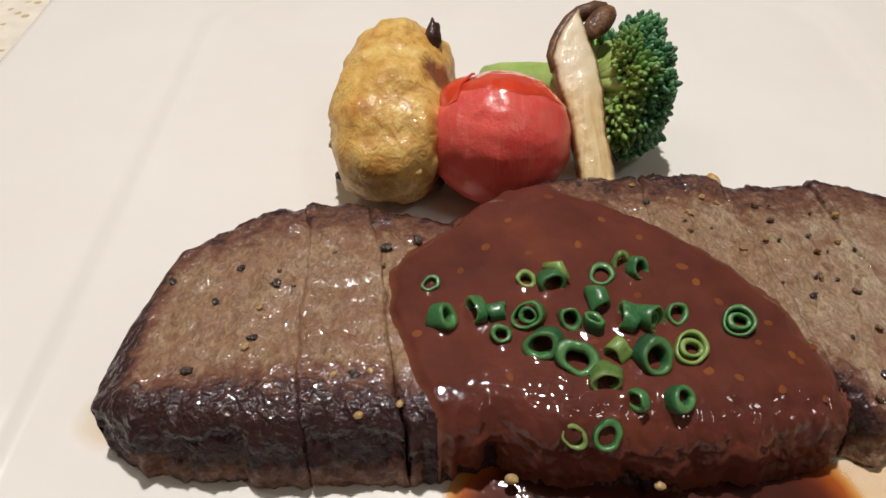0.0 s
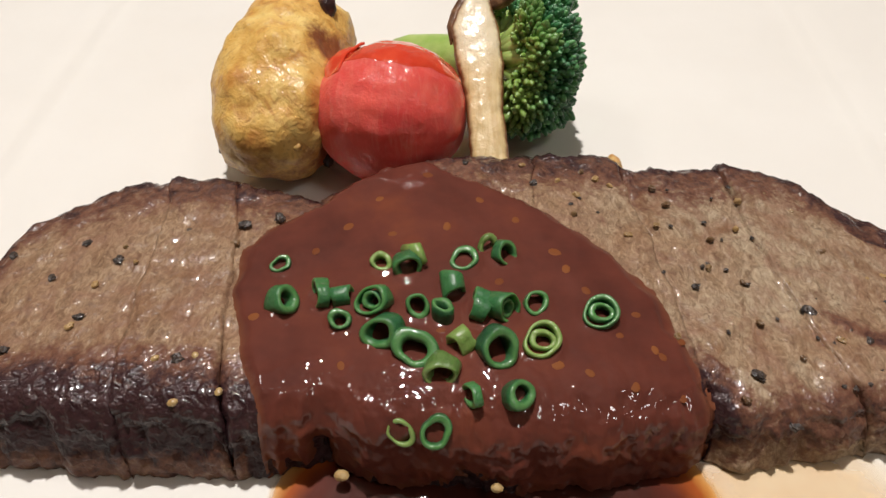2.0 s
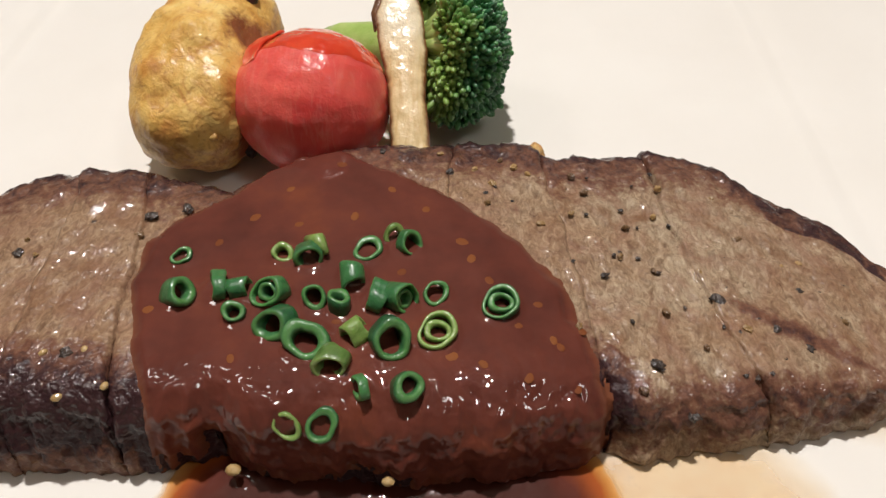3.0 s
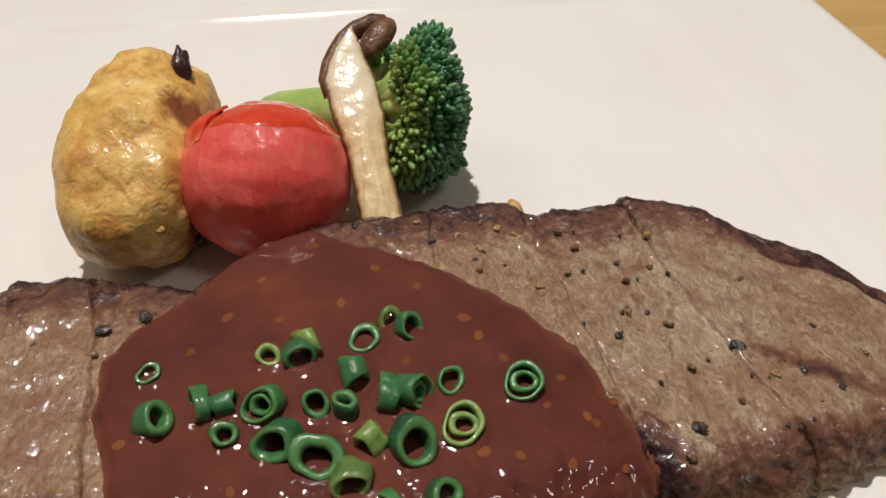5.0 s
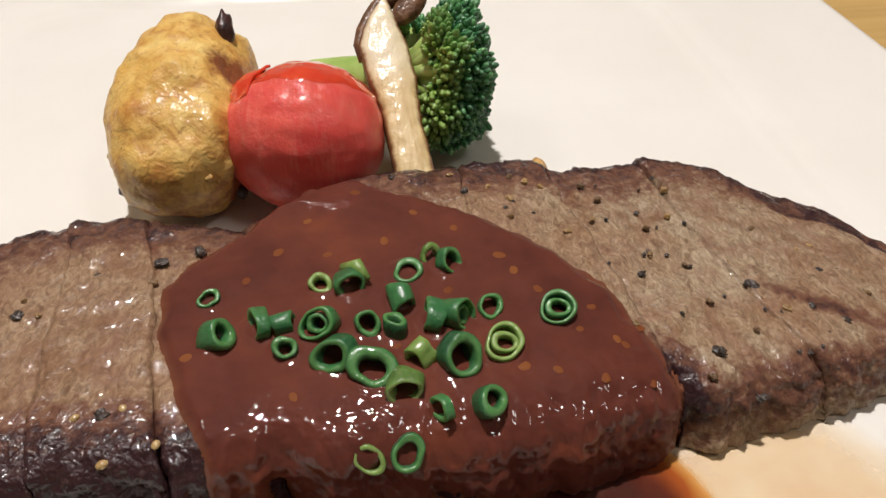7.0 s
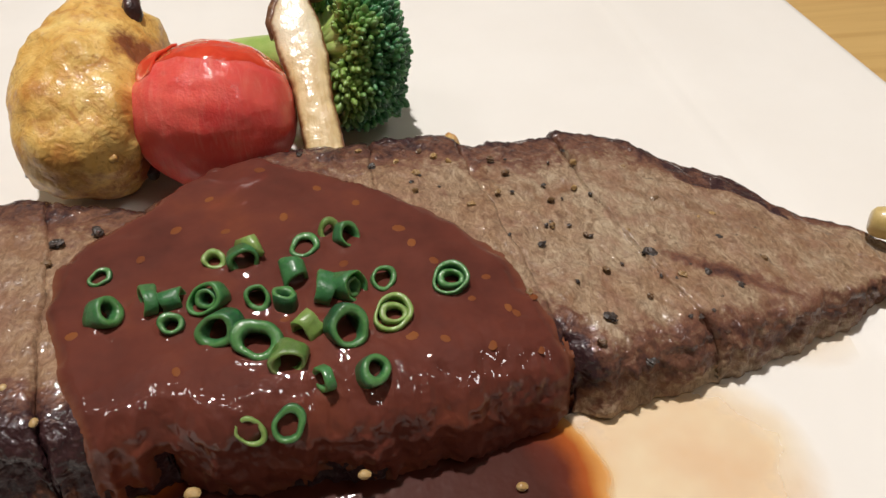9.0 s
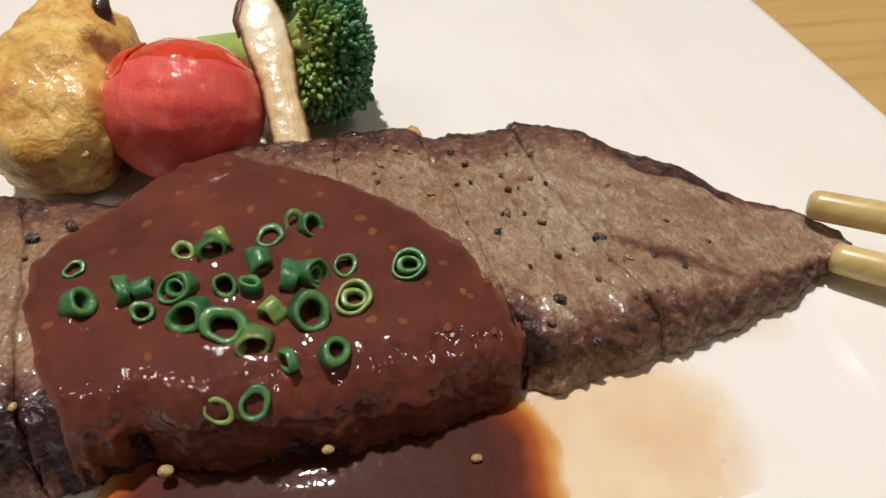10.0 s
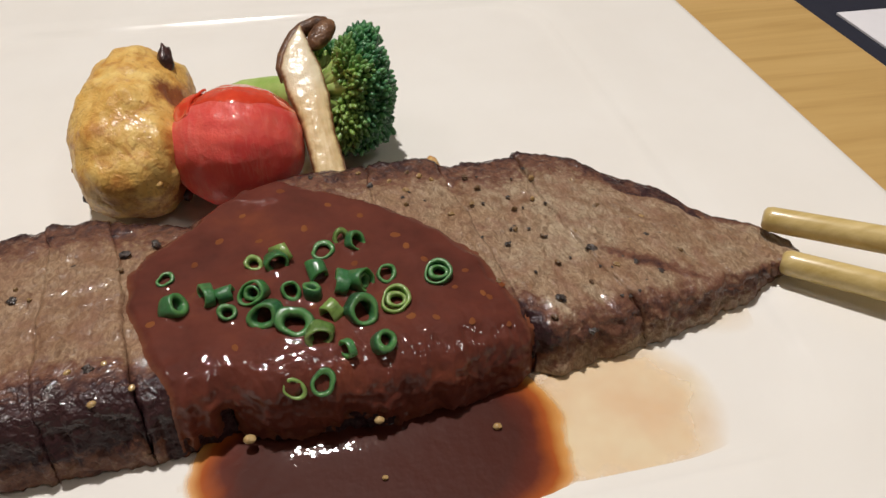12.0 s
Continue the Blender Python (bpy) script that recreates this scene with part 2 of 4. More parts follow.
k.color(k.ramp(k.noise(0.35, 5, 0.65), [(0.3, (0.045, 0.020, 0.011)), (0.5, (0.13, 0.058, 0.026)), (0.75, (0.28, 0.145, 0.065))]))
k.bump((k.noise(0.7, 2), 0.35))
M_SHSKIN = k.m

# spring onion: green walls, paler cut rims, darker wet patches
for oname, dark, mid, bright, rim in (("spring_onion", (0.010, 0.062, 0.028), (0.026, 0.130, 0.044), (0.055, 0.195, 0.060), (0.125, 0.280, 0.080)), ("pale_spring_onion", (0.065, 0.130, 0.030), (0.125, 0.220, 0.050), (0.190, 0.300, 0.070), (0.290, 0.400, 0.130))):
    k = Mat(oname, 0.38, coat=0.4, coat_rough=0.10, sss=0.2, sss_col=(0.4, 1.0, 0.3))
    tone = k.math("ADD", k.math("MULTIPLY", k.rand(), 0.55), k.math("MULTIPLY", k.noise(0.7, 4, 0.6), 0.5))
    base = k.ramp(tone, [(0.15, dark), (0.5, mid), (0.85, bright)])
    k.color(k.mix(k.attr("inner"), base, k.mix(k.noise(1.5, 3), rim, bright)))
    k.bump((k.noise(0.9, 2), 0.14), (k.noise(2.6, 2), 0.05))
    if oname == "spring_onion":
        M_ONION = k.m
    else:
        M_ONIONP = k.m

k = Mat("black_pepper", 0.5, coat=0.7, coat_rough=0.08)
k.color(k.ramp(k.noise(1.2, 4), [(0.35, (0.010, 0.007, 0.006)), (0.7, (0.055, 0.032, 0.022))]))
k.bump((k.noise(1.4, 2), 0.25))
M_PEPPER = k.m
k = Mat("tan_pepper", 0.4, coat=0.5, coat_rough=0.12)
k.color(k.mix(k.rand(), (0.11, 0.055, 0.022), (0.40, 0.25, 0.095)))
k.bump((k.noise(2.0, 4), 0.2))
M_TAN = k.m
k = Mat("seed_in_gravy", 0.6, spec=0.1)
k.color(k.mix(k.rand(), (0.15, 0.042, 0.013), (0.21, 0.070, 0.020)))
M_SEED = k.m
k = Mat("pale_seed", 0.35, coat=0.4)
k.color(k.ramp(k.noise(0.8, 3), [(0.3, (0.36, 0.21, 0.07)), (0.7, (0.52, 0.38, 0.18))]))
M_PALESEED = k.m
k = Mat("golden_fat", 0.35, coat=0.6, coat_rough=0.1, sss=0.2)
k.color(k.ramp(k.noise(0.8, 4), [(0.3, (0.45, 0.20, 0.05)), (0.7, (0.72, 0.50, 0.20))]))
k.bump((k.noise(1.2, 3), 0.3))
M_FAT = k.m
k = Mat("bamboo", 0.36, coat=0.35, coat_rough=0.16)
bf = k.noise(0.5, 5, 0.6, k.scaled(0.12, 0.8, 0.8), 0.5)
k.color(k.ramp(bf, [(0.3, (0.50, 0.36, 0.12)), (0.7, (0.68, 0.53, 0.24))]))
k.bump((bf, 0.05))
M_BAMBOO = k.m
M_WALL = mat_plain("warm_plaster", (0.80, 0.74, 0.66), 0.8, 0.08, 0.004).m
M_FLOOR = mat_plain("dark_boards", (0.045, 0.03, 0.022), 0.5, 0.3, 0.02).m
M_NAVY = mat_plain("navy_cloth", (0.010, 0.012, 0.028), 0.8, 0.3, 0.3).m
M_WHITE = mat_plain("white_card", (0.78, 0.77, 0.80), 0.6, 0.05, 0.05).m


# ---- mesh helpers (all sizes in millimetres) ----
def mesh_ob(name, verts, faces, mat, parent=None, label="", soft=True, attrs=()):
    me = bpy.data.meshes.new(name)
    me.from_pydata((np.asarray(verts, float) * MM).tolist(), [], [tuple(int(i) for i in q) for q in faces])
    me.validate()
    bm = bmesh.new()
    bm.from_mesh(me)
    bmesh.ops.recalc_face_normals(bm, faces=bm.faces)
    bm.to_mesh(me)
    bm.free()
    for key, values in attrs:
        a = me.attributes.new(key, "FLOAT", "POINT")
        a.data.foreach_set("value", np.asarray(values, np.float32))
    me.materials.append(mat)
    me.shade_smooth() if soft else me.shade_flat()
    ob = new(name, me)
    if parent:
        ob.parent = parent
    if label:
        tagged(ob, label)
    return ob


def part(name, verts, faces, mat, parent, label="", soft=True, attrs=()):
    return mesh_ob(name, verts, faces, mat, parent, label, soft, attrs)


def grid_faces(n, m, wrap=False):
    """Quads of an n by m grid of vertices (row-major); wrap closes the second way."""
    out = []
    for i in range(n - 1):
        for j in range(m if wrap else m - 1):
            q = (j + 1) % m
            out.append((i * m + j, i * m + q, (i + 1) * m + q, (i + 1) * m + j))
    return out


def nz(x, y, z, s, off=0.0, octaves=3):
    """Fractal noise, about -1 to 1, with features of s millimetres."""
    return noise.fractal(Vector((x / s + off, y / s - off, z / s + 0.37 * off)), 1.0, 2.0, octaves, noise_basis="PERLIN_ORIGINAL")


def ball(centre, radii, rows=24, cols=36, turn=None, warp=None):
    """A closed, lumpy ball: verts, faces and each vertex's direction."""
    verts, dirs = [], []
    for i in range(rows + 1):
        a = math.pi * i / rows
        for j in range(cols):
            b = 2 * math.pi * j / cols
            d = Vector((math.sin(a) * math.cos(b), math.sin(a) * math.sin(b), math.cos(a)))
            p = Vector((d.x * radii[0], d.y * radii[1], d.z * radii[2]))
            if warp:
                p = warp(p, d)
            if turn:
                p = turn @ p
            verts.append(Vector(centre) + p)
            dirs.append(d)
    return verts, grid_faces(rows + 1, cols, True), dirs


def tube(points, radii, cols=14, caps=True):
    """A round tube along points with a radius at each."""
    verts, n = [], len(points)
    pts = [Vector(p) for p in points]
    for i, p in enumerate(pts):
        d = (pts[min(i + 1, n - 1)] - pts[max(i - 1, 0)]).normalized()
        side = d.orthogonal().normalized() if abs(d.z) > 0.9 else d.cross(Vector((0, 0, 1))).normalized()
        up = side.cross(d)
        for j in range(cols):
            a = 2 * math.pi * j / cols
            verts.append(p + radii[i] * (math.cos(a) * side + math.sin(a) * up))
    faces = grid_faces(n, cols, True)
    if caps:
        faces += [tuple(range(cols)), tuple(range((n - 1) * cols, n * cols))]
    return verts, faces


def box(x0, y0, z0, x1, y1, z1):
    v = [(x, y, z) for z in (z0, z1) for y in (y0, y1) for x in (x0, x1)]
    return v, [(0, 1, 3, 2), (4, 5, 7, 6), (0, 1, 5, 4), (2, 3, 7, 6), (0, 2, 6, 4), (1, 3, 7, 5)]


def empty(name, x, y, z):
    ob = new(name)
    ob.location = (x * MM, y * MM, z * MM)
    ob.empty_display_size = 0.01
    return ob


def own(thing, *parts):
    """Sets world-built parts under a thing that stands at its own place."""
    for p in parts:
        p.parent = thing
        p.matrix_parent_inverse = Matrix.Translation(-thing.location)


# ---- the room ----
R0, R1, FLOOR_Z = -2300, 2300, -740
for wname, (x0, y0, x1, y1) in {"wall_north": (R0, R1, R1, R1 + 100), "wall_south": (R0, R0 - 100, R1, R0), "wall_west": (R0 - 100, R0, R0, R1), "wall_east": (R1, R0, R1 + 100, R1)}.items():
    w = mesh_ob(wname, *box(x0, y0, FLOOR_Z, x1, y1, CEIL * 1000), M_WALL, soft=False)
    tagged(w, "warm plaster wall of the dining room", "wall", kind="structure")
tagged(mesh_ob("floor", *box(R0, R0, FLOOR_Z - 80, R1, R1, FLOOR_Z), M_FLOOR, soft=False), "dark wooden dining room floor", "floor", kind="structure")
tagged(mesh_ob("ceiling", *box(R0, R0, CEIL * 1000, R1, R1, CEIL * 1000 + 80), M_WALL, soft=False), "plain plaster ceiling over the table", "ceiling", kind="structure")

# table: a pale wooden top on four legs
table = empty("dining_table", -140, 60, FLOOR_Z)
tagged(table, "pale honey-coloured wooden dining table with a smooth top", "table")
TX0, TX1, TY0, TY1 = -620, 229, -420, 700


def slab(x0, y0, x1, y1, z0, z1, r):
    """A slab with rounded upper and lower edges."""
    verts, faces = [], []
    rings = [(r, z0), (0, z0 + r), (0, z1 - r), (r * 0.3, z1 - r * 0.3), (r, z1)]
    for inset, z in rings:
        verts += [(x0 + inset, y0 + inset, z), (x1 - inset, y0 + inset, z), (x1 - inset, y1 - inset, z), (x0 + inset, y1 - inset, z)]
    faces = grid_faces(len(rings), 4, True) + [(0, 1, 2, 3), (16, 17, 18, 19)]
    return verts, faces


own(table, mesh_ob("tabletop", *slab(TX0, TY0, TX1, TY1, TABLE_Z - 30, TABLE_Z, 2), M_WOOD, soft=False))
for lx in (TX0 + 60, TX1 - 60):
    for ly in (TY0 + 60, TY1 - 60):
        own(table, mesh_ob("leg", *slab(lx - 28, ly - 28, lx + 28, ly + 28, FLOOR_Z, TABLE_Z - 30, 3), M_WOOD, soft=False))

# bench beside the table with a white card on it
bench = empty("bench_seat", 520, 150, FLOOR_Z)
tagged(bench, "dark navy upholstered bench beside the table", "bench")
own(bench, mesh_ob("cushion", *slab(268, -600, 900, 1100, -160, -60, 14), M_NAVY, soft=False))
own(bench, mesh_ob("plinth", *slab(285, -580, 880, 1080, FLOOR_Z, -160, 4), M_FLOOR, soft=False))

tagged(mesh_ob('white_card', *slab(326, 170, 440, 300, -60, -58.5, 0.3), M_WHITE, soft=False), 'white folded card lying on the navy bench', 'card')

# paper mat under the plate
tagged(mesh_ob("paper_placemat", *slab(-430, -60, 60, 330, TABLE_Z, TABLE_Z + 0.4, 0.1), M_PAPER, soft=False), "cream paper placemat with gold flecks under the plate", "placemat")

# plate
PX, PY, PH = 22.0, 123.0, 140.0


def rounded_square(half, r, n=40):
    """Points round a square with rounded corners, the same count for every size."""
    pts = []
    for q in range(4):
        cx, cy = ((1, 1), (-1, 1), (-1, -1), (1, -1))[q]
        for i in range(n):
            a = math.pi / 2 * (q + i / (n - 1))
            pts.append((cx * (half - r) + r * math.cos(a), cy * (half - r) + r * math.sin(a)))
    return pts


rings = [(30, 0, 20), (60, 0, 20), (86, 0, 20), (89, 0.06, 20), (90.6, 0.30, 20), (92.0, 1.20, 20), (93.4, 1.75, 20), (99, 2.0, 20), (118, 2.7, 18), (134, 3.5, 15), (137.5, 3.8, 14), (139, 3.7, 13), (139.8, 3.2, 12), (140, 2.5, 12), (139.2, 1.4, 12), (125, -1.5, 14), (100, -4.5, 18), (97, -5.5, 18), (95, -9.6, 18), (93, -9.6, 18), (91, -5, 18), (60, -4.5, 20), (30, -4.5, 20)]
verts = [(PX + x, PY + y, z) for half, z, r in rings for x, y in rounded_square(half, r)]
faces = grid_faces(len(rings), 160, True) + [tuple(range(160)), tuple(range(22 * 160, 23 * 160))]
plate = mesh_ob("dinner_plate", verts, faces, M_PLATE)
tagged(plate, "large square white porcelain plate with a shallow well", "plate")

# ---- steak ----
FAR = [(-53.5, 64), (-52.5, 71), (-51, 78), (-49, 85.5), (-47, 91.5), (-41, 96.8), (-33, 102.5), (-24, 103.8), (-15, 103.8), (-7, 102), (1.7, 99.5), (7, 104), (12.7, 107.5), (18, 110), (30, 112.3), (41, 113.3), (53.5, 114.6), (55.5, 110.5), (62, 112.2), (75, 113.8), (82, 112.8), (88, 108.5), (95, 101.5), (101, 98.5), (105.5, 94), (106.5, 89), (113, 85), (120, 81), (125, 75)]
NEAR = [(-53, 58.7), (-50, 55.2), (-46, 52.2), (-38, 50.7), (-24, 49.7), (-8, 50.0), (-4, 49.5), (6, 52.7), (9, 53.2), (14, 50.2), (30, 48.7), (45, 50.2), (58, 53.2), (62, 54.7), (66, 52.7), (72, 54.1), (88, 56.7), (104, 62.0), (115, 65.2), (125, 70.7)]
THICK = [(-53, 9.5), (-48, 12), (-30, 13), (0, 12.8), (20, 13.6), (45, 12.8), (60, 11.2), (75, 10.2), (90, 9.4), (105, 8), (125, 6)]


def knots(table):
    xs, ys = np.array(table).T
    return lambda x: float(np.mean(np.interp([x - 1.2, x - 0.6, x, x + 0.6, x + 1.2], xs, ys)))


far_y, near_y, thick = knots(FAR), knots(NEAR), knots(THICK)
# the profile from the far foot over the top to the near foot: place across (1 far, 0 near) and height
PROFILE = [(0.985, 0.0), (1.0, 0.12), (1.008, 0.4), (1.004, 0.7), (0.99, 0.90), (0.972, 0.98), (0.94, 1.0), (0.20, 1.03), (0.145, 1.0), (0.112, 0.95), (0.085, 0.84), (0.064, 0.64), (0.052, 0.42), (0.042, 0.22), (0.034, 0.08), (0.04, 0.0)]
PK = np.cumsum([0] + [math.hypot((a[0] - b[0]) * 50, (a[1] - b[1]) * 12) for a, b in zip(PROFILE, PROFILE[1:])])


def across(step):
    """Profile samples about step mm apart."""
    s = np.linspace(0, PK[-1], int(PK[-1] / step) + 1)
    return list(zip(np.interp(s, PK, [p[0] for p in PROFILE]), np.interp(s, PK, [p[1] for p in PROFILE])))


def beef_point(x, v, hz, rugged=1.0):
    """A place on the seared steak at x, across v and relative height hz, with its lumps."""
    yn, yf = near_y(x), far_y(x)
    edge = 1 - smooth(0.10, 0.22, v) if v < 0.5 else smooth(0.93, 1.0, v)
    y = yn + (yf - yn) * v
    h = thick(x) * (1.0 - 0.05 * v * v)
    z = h * hz
    lump = 0.55 * nz(x, y, z, 9, 3.1) + 0.5 * nz(x, y, z, 3.2, 7.7)
    covered = float(smooth(-4, 4, x) * (1 - smooth(50, 58, x)) * smooth(56, 62, y) * (1 - smooth(92, 100, y)))
    lump *= 1 - 0.6 * covered
    fine = (1 - 0.6 * covered) * (0.10 + 0.32 * edge) * nz(x, y * 0.75, z, 1.4, 1.3, 2)
    top = smooth(0.75, 1.0, hz)
    z += (lump * 0.8 + fine) * min(1.0, hz * 2)
    side = rugged * float(smooth(0.0, 0.35, hz)) * (1 - top) * (1.1 * nz(x, y * 0.2, z * 1.6, 5.0, 5.5) + 0.5 * nz(x, 0, z * 2.0, 1.7, 9.1))
    y += side * (1 if v < 0.5 else 0.7) + edge * (0.9 * nz(x, 0, 0, 4.5, 2.2) + 0.6 * nz(x, 0, 0, 2.0, 5.2) + 0.5 * nz(x, 0, z, 0.9, 6.2, 2))
    return Vector((x, y, max(z, 0.02))), float(edge), float(top)


# cuts from near edge to far edge; each is the boundary between two slices
CUTS = [(-53, -53), (-19.5, -25.5), (-4.3, -14.5), (8.5, 1.8), (36, 39.5), (62.5, 54.8), (85.5, 73.5), (125, 125)]


def cut_x(n, v):
    a, b = CUTS[n]
    bow = 0 if n in (0, 7) else 1.2 * nz(v * 50, n * 9.0, 0, 14, 4.0) + 0.45 * nz(v * 50, n * 5.0, 0, 4, 2.0) + (-2.2 * math.sin(math.pi * v) if n == 6 else 0)
    return a + (b - a) * v + bow


def steak_slice(n):
    prof = across(0.62)
    width = max(abs(cut_x(n + 1, v) - cut_x(n, v)) for v in (0, 0.5, 1))
    cols = int(width / 0.62) + 2
    verts, crust, wet, pale = [], [], [], []
    gap = 0.04
    # a column at each end drops to the plate and forms the cut face
    ss = [-1] + list(np.linspace(0, 1, cols)) + [2]
    for s in ss:
        for v, hz in prof:
            lo = cut_x(n, v) + (gap if n else 0)
            hi = cut_x(n + 1, v) - (gap if n < 6 else 0)
            part_ = float(1 - smooth(0.02, 0.16, v)) * float(smooth(0.05, 0.3, hz)) * max(0.0, 0.45 + 0.9 * nz(n * 5.0, 0, thick(0) * hz, 5, 2.7))
            lo += part_ * (0, 0.1, 0.7, 0.9, 0, 0.6, 0.2)[n]
            hi -= part_ * (0.1, 0.7, 0.8, 0, 0.4, 0.2, 0)[n]
            t = min(max(s, 0), 1)
            x = lo + (hi - lo) * t
            p, edge, top = beef_point(x, v, hz)
            d = min(x - lo if n else 9, hi - x if n < 6 else 9)
            open_ = smooth(0.12, 0.6, nz(n * 7.0, p.y, 0, 16, 3.3) + (0.5 if v < 0.14 else 0))
            # the cut nearest the rounded end is only a shallow score
            if (n == 0 and t > 0.5) or (n == 1 and t < 0.5):
                open_ *= 0.35 * float(smooth(0.2, 0.5, v))
            p.z = max(0.02, p.z - (0.03 + 1.0 * open_) * math.exp(-d / (0.22 + 0.25 * open_)) * min(1, hz * 1.5))
            p.z += (0, 0.45, -0.25, 0, 0, -0.3, 0.3)[n] * min(1, hz) * (0.5 + v)
            if s in (-1, 2):
                p.z = 0.02
            verts.append(p)
            rim = smooth(0.72, 0.93, v) * 0.50 + smooth(0.93, 0.985, v) * 0.30 if v > 0.5 else (1 - smooth(0.08, 0.38 - 0.17 * float(smooth(58, 70, x)), v)) * (1.0 - 0.55 * float(smooth(58, 70, x)))
            c = rim * smooth(0.15, 0.7, hz) + (0.42 - 0.30 * float(smooth(58, 70, x))) * (1 - smooth(0.1, 0.6, hz)) + 0.02
            if -3 < x < 62 and hz < 0.85 and v < 0.3:
                c = max(c, 1.0)
            if x < -40:
                c = max(c, 0.85 * float(smooth(44, 51, -x)))
            if 92 < x < 108 and v > 0.8:
                c = max(c, 0.7)
            # a charred streak runs across the end slices
            c = max(c, 0.45 * math.exp(-(((p.y - (77 - 0.55 * (x - 80))) / 2.2) ** 2)) * smooth(78, 84, x) * (1 - smooth(98, 104, x)))
            crust.append(float(c))
            wet.append(0.10 + 0.70 * float(smooth(0.55, 0.95, hz)) + 0.16 * float(smooth(0.2, 0.4, v)))
            pale.append(0.25 + 0.75 * float(smooth(40, 64, x)))
    m = len(prof)
    faces = grid_faces(len(ss), m)
    # underside
    for i in range(len(ss) - 1):
        faces.append((i * m, i * m + m - 1, (i + 1) * m + m - 1, (i + 1) * m))
    return mesh_ob("steak_slice", verts, faces, M_BEEF, attrs=[("crust", crust), ("wet", wet), ("pale", pale)])


LABELS = ["seared rounded end slice of beef steak, heavily browned rim", "seared beef steak slice with peppercorns on the plate", "narrow seared beef slice beside the gravy", "thick beef slice covered in brown gravy", "beef slice under gravy with a browned far edge", "pale seared beef slice scattered with pepper", "tapering end slice of beef gripped by chopsticks"]
for n in range(7):
    tagged(steak_slice(n), LABELS[n], "steak slice", "slices of the carved steak")

# ---- gravy over the middle slices ----
SL = [(45, 2), (56, -1.5), (62, -4), (69, -6.5), (76, -9), (84, -9), (91, -5.5), (96, 1.5), (101, 5), (106, 11), (108, 19)]
SR = [(45, 61), (58.5, 61.2), (64, 60.5), (70.5, 59), (78, 56.5), (85, 52), (91, 46), (99, 36), (105, 24), (108, 19)]
sl, sr = knots(SL), knots(SR)


def gravy_margin(x, y, z):
    """Millimetres inside the gravy's outline (negative outside)."""
    wob = 0.9 * nz(x, y, 0, 6, 8.0)
    m = min((x - sl(y)) * 0.86, (sr(y) - x) * 0.72, (108.3 - y))
    if z < 10.5:
        # on the near flank the gravy runs down in tongues, with charred beef between them
        m = min(m, 2.0 + 3.2 * nz(x, 0, 0, 8, 1.9) + 1.6 * nz(x, 0, z, 2.6, 4.4) + (z - 4.0) * 0.5)
    if abs(x - 7.5) < 4 and z < 9:
        # a small hollow where the slice's edge folds in
        m = min(m, math.hypot(x - 7.5 + 0.6 * nz(0, 0, z, 2.5, 3.3), max(z - 4.5, 0) * 0.55) - 1.3)
    return m + wob


def gravy_height(m):
    return 1.0 * (1 - math.exp(-max(m, 0) / 1.6)) - 0.35 * math.exp(-max(m, 0) / 0.5)


# spring onion rings that lie in the gravy:
# x, y, width, tilt away from upright, heading of the tilt, height, kind (0 green, 1 pale, 2 with an inner ring, 3 both)
RINGS = [
    (-2.0, 80.8, 3.2, 15, 270, 0.9, 0), (-0.3, 73.0, 4.3, 58, 335, 3.0, 0), (5.4, 74.4, 4.7, 76, 195, 1.7, 0), (8.5, 73.7, 3.2, 84, 10, 2.6, 0), (8.9, 69.3, 3.3, 22, 270, 1.8, 0), (13.6, 72.8, 4.7, 50, 240, 2.6, 2), (15.5, 67.3, 5.2, 62, 240, 3.2, 0), (13.8, 80.9, 3.4, 22, 265, 1.2, 1), (17.9, 80.2, 4.3, 72, 275, 2.2, 0),
    (19.9, 72.2, 3.7, 40, 280, 2.0, 0), (23.6, 71.2, 3.7, 14, 90, 2.6, 0), (25.0, 76.2, 4.0, 76, 100, 3.0, 0), (26.6, 82.2, 4.7, 8, 270, 0.8, 0), (30.3, 85.5, 3.6, 66, 300, 1.0, 1), (32.7, 83.7, 3.9, 58, 320, 2.0, 0), (29.3, 72.2, 4.5, 78, 160, 2.6, 0), (32.0, 72.1, 4.6, 64, 330, 3.0, 2), (37.2, 73.7, 3.8, 34, 290, 1.4, 0), (46.6, 72.1, 5.5, 18, 260, 1.9, 2),
    (37.7, 66.7, 5.6, 20, 285, 1.6, 3), (26.6, 65.8, 3.7, 80, 40, 2.8, 1), (31.2, 65.0, 5.6, 52, 300, 3.2, 0), (20.0, 64.3, 6.2, 26, 270, 2.0, 0), (23.9, 61.2, 4.2, 76, 255, 2.8, 1), (28.0, 57.6, 3.7, 80, 205, 1.3, 0), (34.0, 57.8, 4.2, 38, 305, 2.4, 0), (18.7, 53.6, 3.8, 44, 265, 1.2, 1), (23.3, 53.5, 4.4, 46, 275, 1.5, 0)]
RING_X, RING_Y, RING_R = np.array([(r[0], r[1], r[2] / 2) for r in RINGS]).T


def meniscus(x, y):
    """The small rise of the gravy where it wets an onion ring."""
    d = np.abs(np.hypot(RING_X - x, RING_Y - y) - RING_R)
    return float(0.38 * np.exp(-((d / 0.55) ** 2)).max())


